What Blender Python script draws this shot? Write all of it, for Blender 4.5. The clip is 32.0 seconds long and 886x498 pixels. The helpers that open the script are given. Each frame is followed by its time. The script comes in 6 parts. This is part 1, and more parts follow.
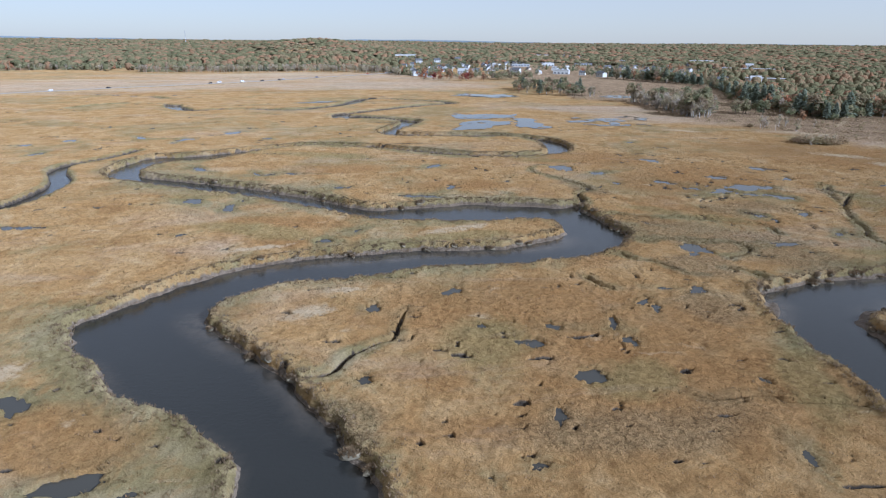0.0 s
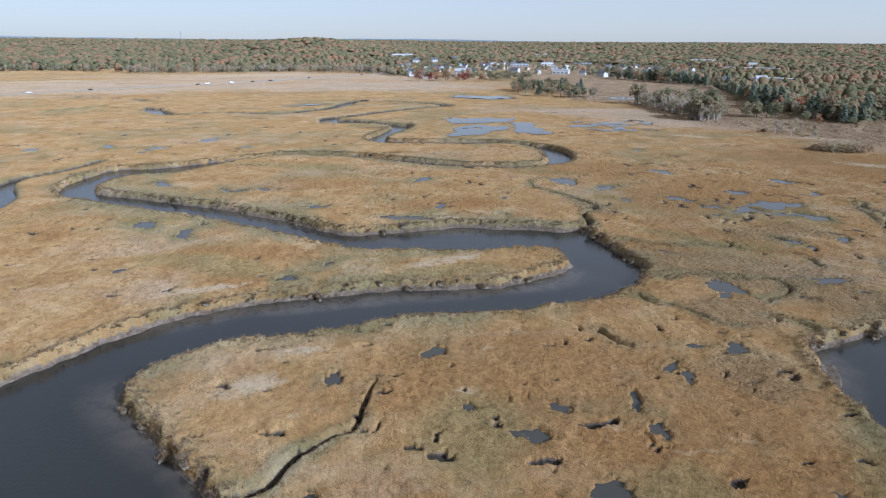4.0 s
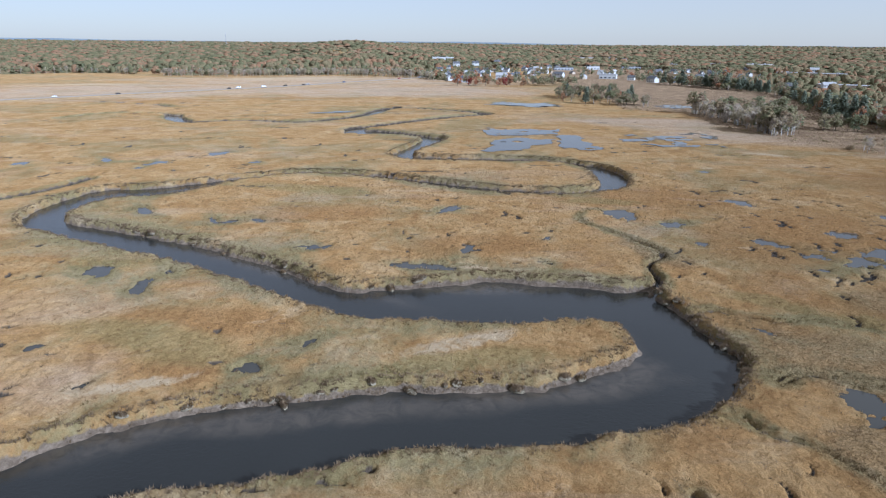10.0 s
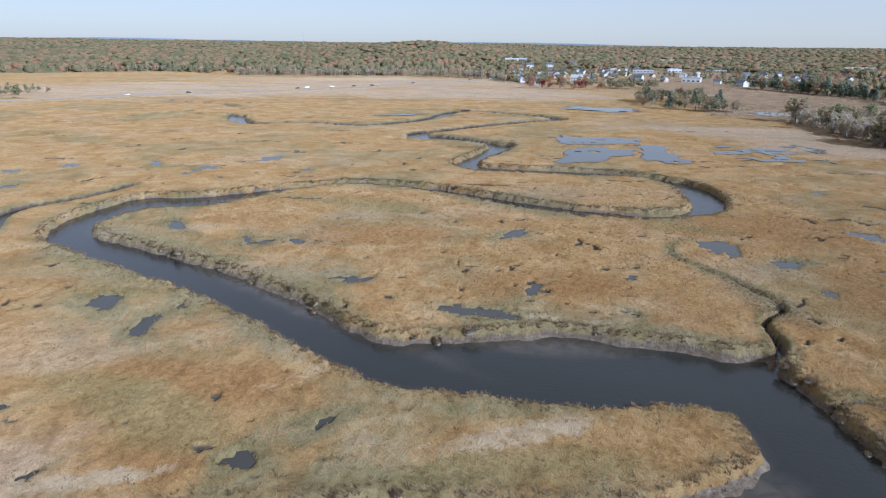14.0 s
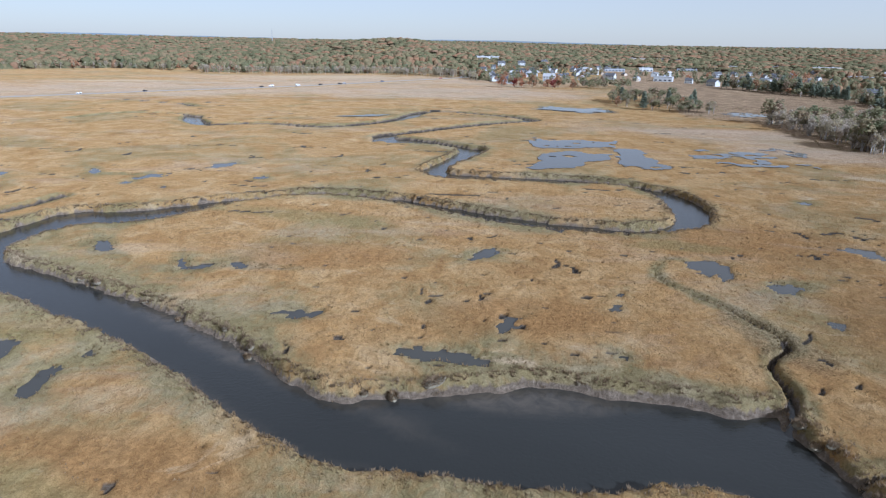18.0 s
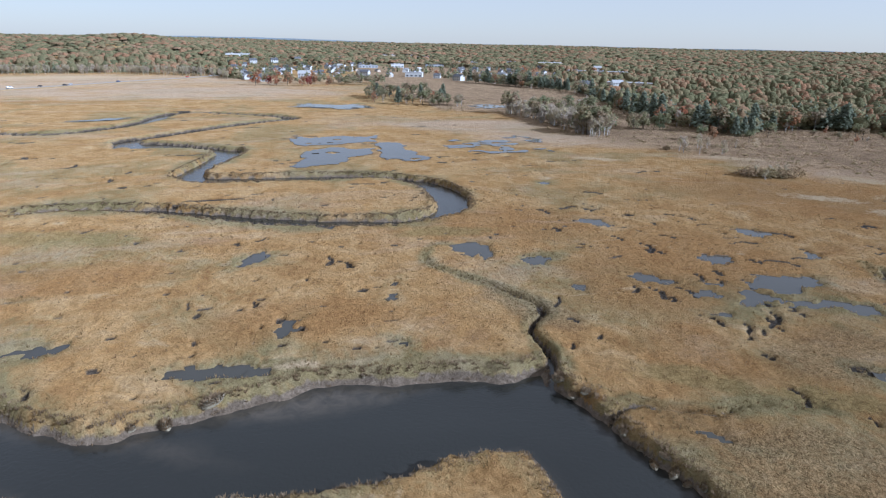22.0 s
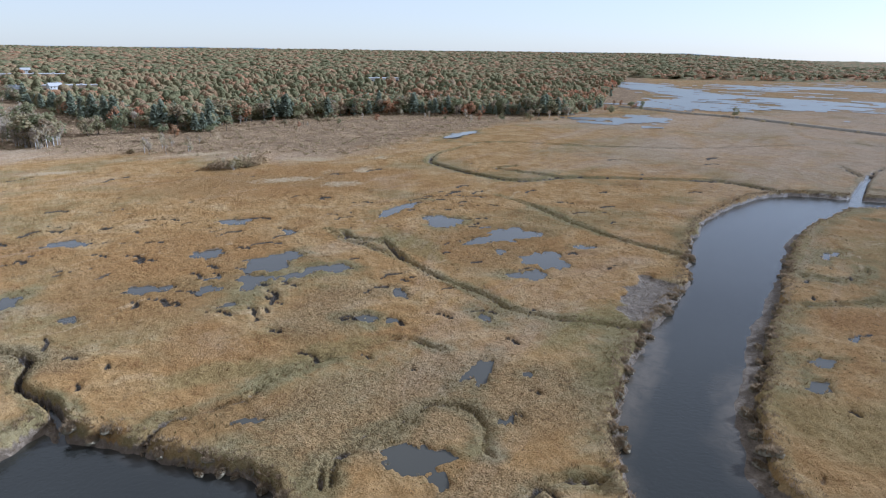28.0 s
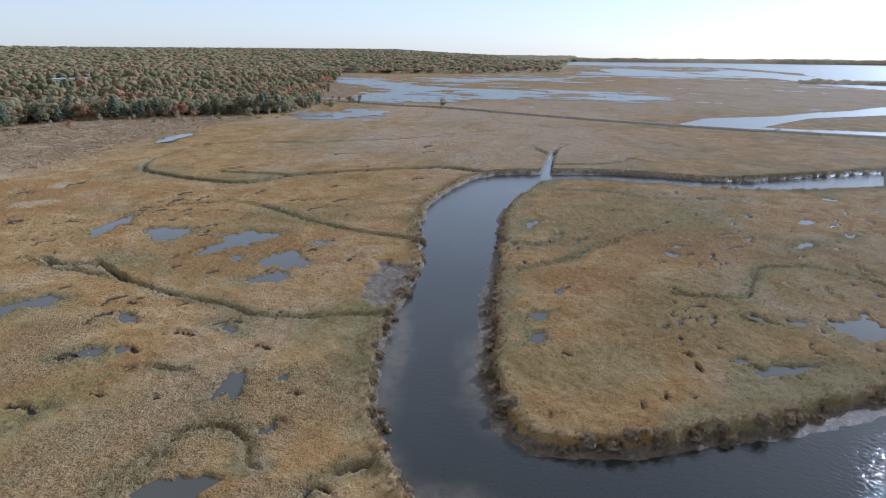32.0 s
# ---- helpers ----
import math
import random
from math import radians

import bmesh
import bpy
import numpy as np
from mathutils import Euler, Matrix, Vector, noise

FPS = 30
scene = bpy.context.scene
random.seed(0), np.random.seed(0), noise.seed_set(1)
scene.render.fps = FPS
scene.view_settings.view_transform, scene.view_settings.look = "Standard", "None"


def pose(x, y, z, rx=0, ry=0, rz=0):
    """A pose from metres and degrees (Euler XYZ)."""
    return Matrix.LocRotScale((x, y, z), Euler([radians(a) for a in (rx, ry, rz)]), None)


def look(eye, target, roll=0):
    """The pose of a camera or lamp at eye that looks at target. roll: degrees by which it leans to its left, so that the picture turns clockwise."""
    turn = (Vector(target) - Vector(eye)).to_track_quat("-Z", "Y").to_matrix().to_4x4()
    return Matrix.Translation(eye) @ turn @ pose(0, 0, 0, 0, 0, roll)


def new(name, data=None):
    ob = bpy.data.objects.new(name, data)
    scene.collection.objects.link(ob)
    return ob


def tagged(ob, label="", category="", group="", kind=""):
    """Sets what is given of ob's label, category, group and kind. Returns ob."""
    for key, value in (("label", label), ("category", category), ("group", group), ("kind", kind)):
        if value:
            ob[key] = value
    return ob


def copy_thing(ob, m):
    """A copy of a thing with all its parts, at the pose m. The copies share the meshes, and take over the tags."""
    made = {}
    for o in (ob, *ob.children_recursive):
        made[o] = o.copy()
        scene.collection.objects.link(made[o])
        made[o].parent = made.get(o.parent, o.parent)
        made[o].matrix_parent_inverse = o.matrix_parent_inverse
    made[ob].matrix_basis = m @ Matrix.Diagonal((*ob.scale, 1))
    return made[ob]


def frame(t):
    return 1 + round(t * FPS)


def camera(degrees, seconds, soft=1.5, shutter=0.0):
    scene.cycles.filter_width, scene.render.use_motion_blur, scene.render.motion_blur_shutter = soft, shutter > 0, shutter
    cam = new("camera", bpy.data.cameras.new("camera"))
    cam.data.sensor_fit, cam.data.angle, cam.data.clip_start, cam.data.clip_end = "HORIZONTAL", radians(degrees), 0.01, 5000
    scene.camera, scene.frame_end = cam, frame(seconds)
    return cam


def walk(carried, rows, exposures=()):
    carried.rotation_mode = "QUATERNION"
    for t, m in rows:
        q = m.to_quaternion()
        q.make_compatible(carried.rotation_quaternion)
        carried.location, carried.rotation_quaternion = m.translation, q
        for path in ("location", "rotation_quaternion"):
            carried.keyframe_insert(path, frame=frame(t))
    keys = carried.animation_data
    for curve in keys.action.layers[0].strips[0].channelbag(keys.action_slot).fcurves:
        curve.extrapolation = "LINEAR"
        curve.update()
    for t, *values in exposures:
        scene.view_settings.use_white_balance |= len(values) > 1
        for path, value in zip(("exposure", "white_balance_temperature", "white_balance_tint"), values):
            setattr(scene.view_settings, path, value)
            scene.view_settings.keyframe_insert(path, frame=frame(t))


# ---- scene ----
cam = camera(69.18, 32.0, soft=1.2)
PATH = [
    (0.0, pose(-9.25, -54.69, 49.52, 72.22, -0.49, -3.46)),
    (0.5, pose(-8.47, -51.95, 49.49, 72.19, -0.53, -3.47)),
    (1.0, pose(-7.73, -48.85, 49.66, 72.11, -0.45, -3.49)),
    (1.5, pose(-7.21, -45.43, 49.79, 72.06, -0.37, -3.54)),
    (2.0, pose(-6.77, -41.85, 49.81, 72.07, -0.41, -3.55)),
    (2.5, pose(-6.23, -38.34, 49.92, 72.06, -0.41, -3.55)),
    (4.5, pose(-3.52, -24.29, 50.05, 72.17, -0.38, -3.56)),
    (5.0, pose(-2.77, -20.77, 50.01, 72.20, -0.36, -3.54)),
    (5.5, pose(-2.17, -17.16, 49.89, 72.25, -0.79, -3.25)),
    (6.0, pose(-1.60, -13.61, 49.92, 72.24, -1.67, -2.51)),
    (6.5, pose(-1.04, -10.18, 49.99, 72.22, -2.48, -1.42)),
    (7.0, pose(-0.68, -6.72, 49.97, 72.21, -3.62, 0.02)),
    (7.5, pose(-0.31, -3.31, 49.99, 72.24, -0.81, 0.01)),
    (8.0, pose(0.00, 0.01, 50.01, 72.30, -0.00, 0.00)),
    (8.5, pose(0.35, 3.44, 50.08, 72.31, -0.29, 0.02)),
    (9.0, pose(0.76, 6.97, 50.11, 72.33, -0.46, 0.05)),
    (9.5, pose(1.10, 10.81, 50.19, 72.33, -0.44, 0.10)),
    (10.0, pose(1.32, 14.49, 50.16, 72.35, -0.49, 0.11)),
    (10.5, pose(1.43, 18.31, 50.04, 72.39, -0.57, 0.13)),
    (11.0, pose(1.65, 22.01, 49.86, 72.43, -0.61, 0.17)),
    (11.5, pose(1.87, 25.55, 49.69, 72.47, -0.78, 0.40)),
    (11.7, pose(1.94, 26.90, 49.65, 72.68, -2.66, 1.65)),
    (11.9, pose(1.98, 28.25, 49.63, 72.60, -6.07, 3.34)),
    (12.0, pose(1.99, 28.93, 49.64, 72.33, -7.60, 4.03)),
    (12.2, pose(1.97, 30.31, 49.67, 72.48, -9.89, 5.59)),
    (12.5, pose(1.93, 32.39, 49.74, 72.19, -7.76, 6.21)),
    (12.7, pose(1.96, 33.78, 49.74, 72.53, -4.45, 6.36)),
    (13.0, pose(2.06, 35.84, 49.70, 72.32, -0.68, 6.29)),
    (13.5, pose(2.18, 39.23, 49.60, 72.36, 0.11, 6.36)),
    (14.0, pose(2.13, 42.66, 49.62, 72.35, -0.71, 6.38)),
    (14.5, pose(2.06, 46.05, 49.69, 72.34, -0.86, 6.41)),
    (16.5, pose(1.89, 57.89, 49.94, 72.25, -0.96, 6.47)),
    (17.0, pose(2.17, 59.76, 49.94, 72.23, -1.00, 6.42)),
    (17.5, pose(2.38, 61.11, 49.85, 72.22, -1.08, 5.54)),
    (18.0, pose(2.68, 62.05, 49.91, 72.18, -1.04, 4.00)),
    (18.5, pose(2.91, 62.23, 49.98, 72.14, -1.12, 1.80)),
    (19.0, pose(3.16, 62.45, 49.97, 72.14, -1.09, -0.43)),
    (19.5, pose(3.24, 62.52, 50.04, 72.10, -1.15, -2.68)),
    (20.0, pose(3.15, 62.66, 49.98, 72.10, -1.26, -5.39)),
    (20.5, pose(3.12, 62.64, 49.90, 72.13, -1.33, -8.26)),
    (21.0, pose(3.21, 62.53, 49.78, 72.24, -1.18, -11.14)),
    (21.5, pose(3.24, 62.48, 49.72, 72.28, -1.19, -13.95)),
    (22.0, pose(3.33, 62.54, 49.65, 72.35, -1.22, -16.82)),
    (22.5, pose(3.25, 62.60, 49.60, 72.43, -1.38, -19.88)),
    (23.0, pose(3.28, 62.48, 49.68, 72.50, -1.38, -23.45)),
    (23.5, pose(3.40, 62.51, 49.77, 72.55, -1.32, -26.98)),
    (24.0, pose(3.41, 62.46, 49.77, 72.64, -1.19, -30.61)),
    (24.5, pose(3.35, 62.39, 49.85, 72.71, -1.13, -34.43)),
    (25.0, pose(3.25, 62.36, 50.03, 72.74, -1.20, -38.30)),
    (25.5, pose(3.19, 62.21, 50.18, 72.78, -1.16, -42.23)),
    (27.5, pose(3.83, 62.31, 49.83, 72.97, -0.67, -58.00)),
    (28.0, pose(3.81, 62.33, 49.96, 72.94, -0.64, -61.94)),
    (28.5, pose(3.61, 62.25, 49.99, 72.97, -0.57, -65.92)),
    (29.0, pose(3.51, 62.23, 49.98, 73.00, -0.55, -69.90)),
    (29.5, pose(3.34, 62.14, 50.11, 72.97, -0.49, -73.91)),
    (30.0, pose(3.21, 62.15, 50.19, 72.93, -0.45, -77.83)),
    (30.5, pose(3.19, 62.25, 50.14, 72.92, -0.47, -79.65)),
    (31.0, pose(3.20, 62.21, 50.17, 72.86, -0.40, -80.50)),
    (31.5, pose(3.17, 62.25, 50.16, 72.85, -0.39, -83.50)),
    (32.0, pose(3.20, 62.32, 50.22, 72.81, -0.36, -86.09)),
]
EXPOSURE = [(0.0, 0.42, 4690, 14), (19.0, 0.44, 4690, 14), (23.0, 0.54, 4690, 14), (25.5, 0.66, 4690, 13), (28.0, 0.70, 4690, 13), (32.0, 0.60, 4690, 12)]
walk(cam, PATH, EXPOSURE)

# ---- sky and sun ----
SUN_AZ, SUN_EL = 130.5, 27.5      # clockwise from +y, degrees
world = bpy.data.worlds.new("sky")
scene.world = world
world.use_nodes = True
wn = world.node_tree
sky = wn.nodes.new("ShaderNodeTexSky")
sky.sky_type, sky.sun_disc = "NISHITA", False
sky.sun_elevation, sky.sun_rotation = radians(SUN_EL), radians(SUN_AZ)
sky.air_density, sky.dust_density, sky.ozone_density = 0.8, 0.7, 1.5
haze = wn.nodes.new("ShaderNodeMix")           # thin even haze over the whole sky
haze.data_type = "RGBA"
haze.inputs[0].default_value = 0.68
haze.inputs[7].default_value = (6.3, 5.35, 3.9, 1)
wn.links.new(sky.outputs[0], haze.inputs[6])
wn.links.new(haze.outputs[2], wn.nodes["Background"].inputs[0])
wn.nodes["Background"].inputs[1].default_value = 0.092
sun_data = bpy.data.lights.new("sun", "SUN")
sun_data.energy, sun_data.angle, sun_data.color = 4.6, radians(0.53), (1.0, 0.95, 0.87)
sun = new("sun", sun_data)
sa, se = radians(SUN_AZ), radians(SUN_EL)
sun.matrix_world = look((0, 0, 300), (-math.sin(sa) * math.cos(se), -math.cos(sa) * math.cos(se), 300 - math.sin(se)))

# ---- materials ----
class Mat:
    """A small node-material writer."""
    def __init__(self, name):
        self.m = bpy.data.materials.new(name)
        self.m.use_nodes = True
        self.t = self.m.node_tree
        self.bsdf = self.t.nodes["Principled BSDF"]
        self.pos = self.n("ShaderNodeNewGeometry").outputs["Position"]

    def n(self, kind, **values):
        node = self.t.nodes.new(kind)
        for key, value in values.items():
            node.inputs[key].default_value = value
        return node

    def link(self, a, b):
        self.t.links.new(a, b)

    def noise(self, scale, detail=4.0, rough=0.6, warp=0.0, stretch=None):
        vec = self.pos
        if stretch:
            mp = self.n("ShaderNodeMapping")
            mp.inputs["Scale"].default_value = stretch
            self.link(vec, mp.inputs["Vector"])
            vec = mp.outputs[0]
        node = self.n("ShaderNodeTexNoise", Scale=scale, Detail=detail, Roughness=rough, Distortion=warp)
        self.link(vec, node.inputs["Vector"])
        return node.outputs["Fac"]

    def ramp(self, fac, *stops):
        node = self.n("ShaderNodeValToRGB")
        els = node.color_ramp.elements
        while len(els) < len(stops):
            els.new(0.5)
        for el, (p, c) in zip(els, stops):
            el.position, el.color = p, (*c, 1) if len(c) == 3 else c
        self.link(fac, node.inputs[0])
        return node.outputs[0]

    def band(self, fac, lo, hi):
        node = self.n("ShaderNodeMapRange")
        node.inputs["From Min"].default_value, node.inputs["From Max"].default_value = lo, hi
        self.link(fac, node.inputs["Value"])
        return node.outputs[0]

    def mix(self, fac, a, b, kind="MIX"):
        node = self.t.nodes.new("ShaderNodeMix")
        node.data_type, node.blend_type = "RGBA", kind
        for sock, v in ((node.inputs[0], fac), (node.inputs[6], a), (node.inputs[7], b)):
            if isinstance(v, (int, float)):
                sock.default_value = v
            elif isinstance(v, tuple):
                sock.default_value = (*v, 1)
            else:
                self.link(v, sock)
        return node.outputs[2]

    def math(self, op, a, b=0.0):
        node = self.t.nodes.new("ShaderNodeMath")
        node.operation = op
        for sock, v in zip(node.inputs, (a, b)):
            if isinstance(v, (int, float)):
                sock.default_value = v
            else:
                self.link(v, sock)
        return node.outputs[0]

    def attr(self, name):
        node = self.n("ShaderNodeAttribute")
        node.attribute_name = name
        sep = self.n("ShaderNodeSeparateColor")
        self.link(node.outputs["Color"], sep.inputs[0])
        self.straw = node.outputs["Alpha"]
        return sep.outputs

    def bump(self, height, strength, distance):
        node = self.n("ShaderNodeBump", Strength=strength, Distance=distance)
        self.link(height, node.inputs["Height"])
        self.link(node.outputs[0], self.bsdf.inputs["Normal"])

    def done(self, color, rough=0.9, spec=0.25, metal=0.0):
        self.bsdf.inputs["Diffuse Roughness"].default_value = 0.78 if not isinstance(rough, (int, float)) else 0.2 if rough > 0.8 else 0.0
        for key, v in (("Base Color", color), ("Roughness", rough), ("Specular IOR Level", spec), ("Metallic", metal)):
            sock = self.bsdf.inputs[key]
            if isinstance(v, tuple):
                sock.default_value = (*v, 1)
            elif isinstance(v, (int, float)):
                sock.default_value = v
            else:
                self.link(v, sock)
        return self.m


def marsh_material():
    """Salt-hay meadow, creekside cordgrass, bare mud, wrack and heath, by plant cover."""
    m = Mat("salt_marsh")
    mud, creek, heath = m.attr("cover")[:3]
    wrack = m.straw
    peat_shade = m.attr("peat_shade")[0]
    rusty, olive, rough = m.attr("plants")[:3]
    pale_haze = m.straw
    big = m.noise(0.018, 4, 0.6, 0.6)
    mid = m.noise(0.085, 5, 0.65, 0.8)
    lay = m.noise(0.30, 4, 0.6, 2.2, (1.0, 0.55, 1.0))          # swirls of laid hay
    fine = m.noise(0.9, 4, 0.7, 0.5)
    grain = m.noise(4.5, 3, 0.7, 0.3)
    clump = m.noise(1.5, 3, 0.6, 1.2)
    hay = m.ramp(mid, (0.30, (0.240, 0.138, 0.053)), (0.45, (0.296, 0.182, 0.072)), (0.58, (0.342, 0.226, 0.100)), (0.75, (0.395, 0.285, 0.150)))
    hay = m.mix(0.8, hay, m.ramp(lay, (0.32, (0.74, 0.71, 0.66)), (0.5, (1.0, 1.0, 1.0)), (0.68, (1.12, 1.10, 1.04))), "MULTIPLY")
    cord = m.ramp(mid, (0.3, (0.149, 0.119, 0.052)), (0.5, (0.202, 0.163, 0.077)), (0.7, (0.252, 0.207, 0.115)))
    gate = m.math("ADD", m.math("MULTIPLY", creek, 0.75), m.math("MULTIPLY", m.band(big, 0.44, 0.58), 0.5))
    gate = m.math("ADD", gate, m.math("MULTIPLY", m.math("SUBTRACT", fine, 0.5), 0.5))
    gate = m.math("ADD", gate, m.math("MULTIPLY", m.math("SUBTRACT", lay, 0.5), 0.9))
    color = m.mix(m.band(gate, 0.25, 0.72), hay, cord)
    rust = m.math("MAXIMUM", m.math("MULTIPLY", m.band(m.noise(0.03, 5, 0.65, 1.2), 0.56, 0.66), 0.45), rusty)
    rust = m.band(m.math("ADD", rust, m.math("MULTIPLY", m.math("SUBTRACT", lay, 0.5), 1.1)), 0.18, 0.85)
    color = m.mix(m.math("MULTIPLY", rust, 0.68), color, m.ramp(fine, (0.3, (0.190, 0.100, 0.034)), (0.7, (0.295, 0.170, 0.064))))
    green = m.band(m.math("ADD", olive, m.math("MULTIPLY", m.math("SUBTRACT", lay, 0.5), 1.0)), 0.2, 0.85)
    color = m.mix(m.math("MULTIPLY", green, 0.52), color, m.ramp(fine, (0.3, (0.138, 0.117, 0.044)), (0.7, (0.234, 0.192, 0.083))))
    straw = m.band(m.noise(0.045, 5, 0.7, 1.5, (1.0, 1.6, 1.0)), 0.62, 0.70)
    color = m.mix(m.math("MULTIPLY", straw, 0.5), color, (0.42, 0.33, 0.20))
    # paler marsh, the lightening of distance haze put into the colour
    color = m.mix(m.math("MULTIPLY", m.band(m.math("ADD", pale_haze, m.math("MULTIPLY", m.math("SUBTRACT", m.noise(0.012, 6, 0.7, 1.0, (1.0, 2.5, 1.0)), 0.5), 3.6)), 0.1, 1.1), 0.68), color, m.ramp(lay, (0.35, (0.300, 0.228, 0.160)), (0.65, (0.420, 0.332, 0.240))))
    heath_c = m.ramp(mid, (0.3, (0.179, 0.122, 0.074)), (0.5, (0.256, 0.180, 0.108)), (0.62, (0.320, 0.230, 0.135)), (0.78, (0.538, 0.410, 0.265)))
    heath_c = m.mix(0.7, heath_c, m.ramp(clump, (0.38, (0.55, 0.55, 0.52)), (0.52, (1.0, 1.0, 1.0)), (0.66, (1.2, 1.2, 1.2))), "MULTIPLY")
    color = m.mix(m.band(m.math("ADD", heath, m.math("MULTIPLY", m.math("SUBTRACT", mid, 0.5), 0.9)), 0.35, 0.65), color, heath_c)
    tous = m.band(m.math("ADD", m.math("ADD", rough, m.math("MULTIPLY", creek, 0.2)), m.math("MULTIPLY", m.math("SUBTRACT", mid, 0.5), 0.8)), 0.25, 0.8)
    color = m.mix(m.math("MULTIPLY", tous, 0.45), color, (0.225, 0.166, 0.090))          # tousled, sun-bleached tufts
    color = m.mix(m.math("ADD", m.math("MULTIPLY", tous, 0.62), 0.2), color, m.ramp(clump, (0.36, (0.50, 0.49, 0.45)), (0.5, (0.98, 0.98, 0.98)), (0.64, (1.26, 1.25, 1.23))), "MULTIPLY")
    color = m.mix(0.45, color, m.ramp(fine, (0.28, (0.60, 0.60, 0.58)), (0.5, (0.98, 0.98, 0.98)), (0.72, (1.20, 1.19, 1.16))), "MULTIPLY")
    color = m.mix(0.5, color, m.ramp(grain, (0.3, (0.62, 0.60, 0.56)), (0.5, (1.0, 1.0, 1.0)), (0.7, (1.22, 1.21, 1.17))), "MULTIPLY")
    mudc = m.ramp(fine, (0.3, (0.088, 0.066, 0.045)), (0.52, (0.150, 0.117, 0.082)), (0.72, (0.245, 0.196, 0.142)))
    edge = m.band(m.math("ADD", mud, m.math("MULTIPLY", m.math("SUBTRACT", fine, 0.5), 0.7)), 0.35, 0.6)
    color = m.mix(edge, color, mudc)
    color = m.mix(m.band(peat_shade, 0.2, 0.7), color, m.ramp(fine, (0.3, (0.026, 0.021, 0.016)), (0.7, (0.060, 0.047, 0.034))))       # wet peat, its black also holding the shade of the recesses
    color = m.mix(m.band(m.math("ADD", m.math("ADD", wrack, m.math("MULTIPLY", m.math("SUBTRACT", fine, 0.5), 1.1)), m.math("MULTIPLY", m.math("SUBTRACT", m.noise(0.22, 4, 0.65, 1.0), 0.5), 1.7)), 0.5, 1.05), color, (0.36, 0.278, 0.168))
    m.bump(m.math("ADD", m.math("ADD", fine, m.math("MULTIPLY", grain, 0.5)), m.math("MULTIPLY", m.math("MULTIPLY", clump, tous), 1.3)), 0.85, 0.6)
    return m.done(color, m.mix(edge, (0.92, 0.92, 0.92), (0.55, 0.55, 0.55)), m.mix(edge, (0.03, 0.03, 0.03), (0.10, 0.10, 0.10)))


def water_material(name, color, rough, ripple, silty=False):
    m = Mat(name)
    w = m.noise(1.6, 3, 0.6, 0.4, (1.0, 1.0, 1.0))
    m.bump(w, ripple, 0.25)
    tone = m.mix(m.band(m.noise(0.02, 3, 0.5, 0.5), 0.35, 0.7), color, tuple(c * 1.35 for c in color))
    if silty:                                      # fine mud stirred up over the shallows
        silt = m.attr("cover")[0]
        silt = m.math("MULTIPLY", silt, m.band(m.noise(0.35, 4, 0.6, 0.8), 0.15, 0.6))
        tone = m.mix(silt, tone, (0.092, 0.076, 0.057))
    m.bsdf.inputs["IOR"].default_value = 1.33
    return m.done(tone, rough, 0.5)


def canopy_material(name, each):
    """Treetops: a colour for each crown, drifting from stand to stand."""
    m = Mat(name)
    region = m.band(m.noise(0.006, 4, 0.65, 0.8), 0.25, 0.75)
    if each:
        pick = m.n("ShaderNodeNewGeometry").outputs["Random Per Island"]
    else:
        v = m.n("ShaderNodeTexVoronoi", Scale=0.11)
        m.link(m.pos, v.inputs["Vector"])
        sep = m.n("ShaderNodeSeparateColor")
        m.link(v.outputs["Color"], sep.inputs[0])
        pick = sep.outputs[0]
    pick = m.math("ADD", m.math("MULTIPLY", pick, 0.62), m.math("MULTIPLY", region, 0.42))
    c = m.ramp(pick, (0.10, (0.103, 0.101, 0.052)), (0.34, (0.130, 0.122, 0.062)), (0.52, (0.165, 0.141, 0.073)), (0.66, (0.198, 0.148, 0.082)), (0.80, (0.242, 0.136, 0.075)), (0.95, (0.214, 0.162, 0.102)))
    c = m.mix(0.7, c, m.ramp(m.noise(0.55, 4, 0.7), (0.32, (0.62, 0.62, 0.62)), (0.5, (1, 1, 1)), (0.68, (1.25, 1.24, 1.2))), "MULTIPLY")
    m.bump(m.noise(0.7, 4, 0.7), 1.0, 1.4)
    return m.done(c, 0.95, 0.03)


MARSH = marsh_material()
RIVER = water_material("tidal_river_water", (0.019, 0.0195, 0.0175), 0.04, 0.20, True)
POOL = water_material("marsh_pool_water", (0.045, 0.042, 0.034), 0.05, 0.03)
CANOPY = canopy_material("woodland_floor", False)
CROWNS = canopy_material("woodland_crowns", True)


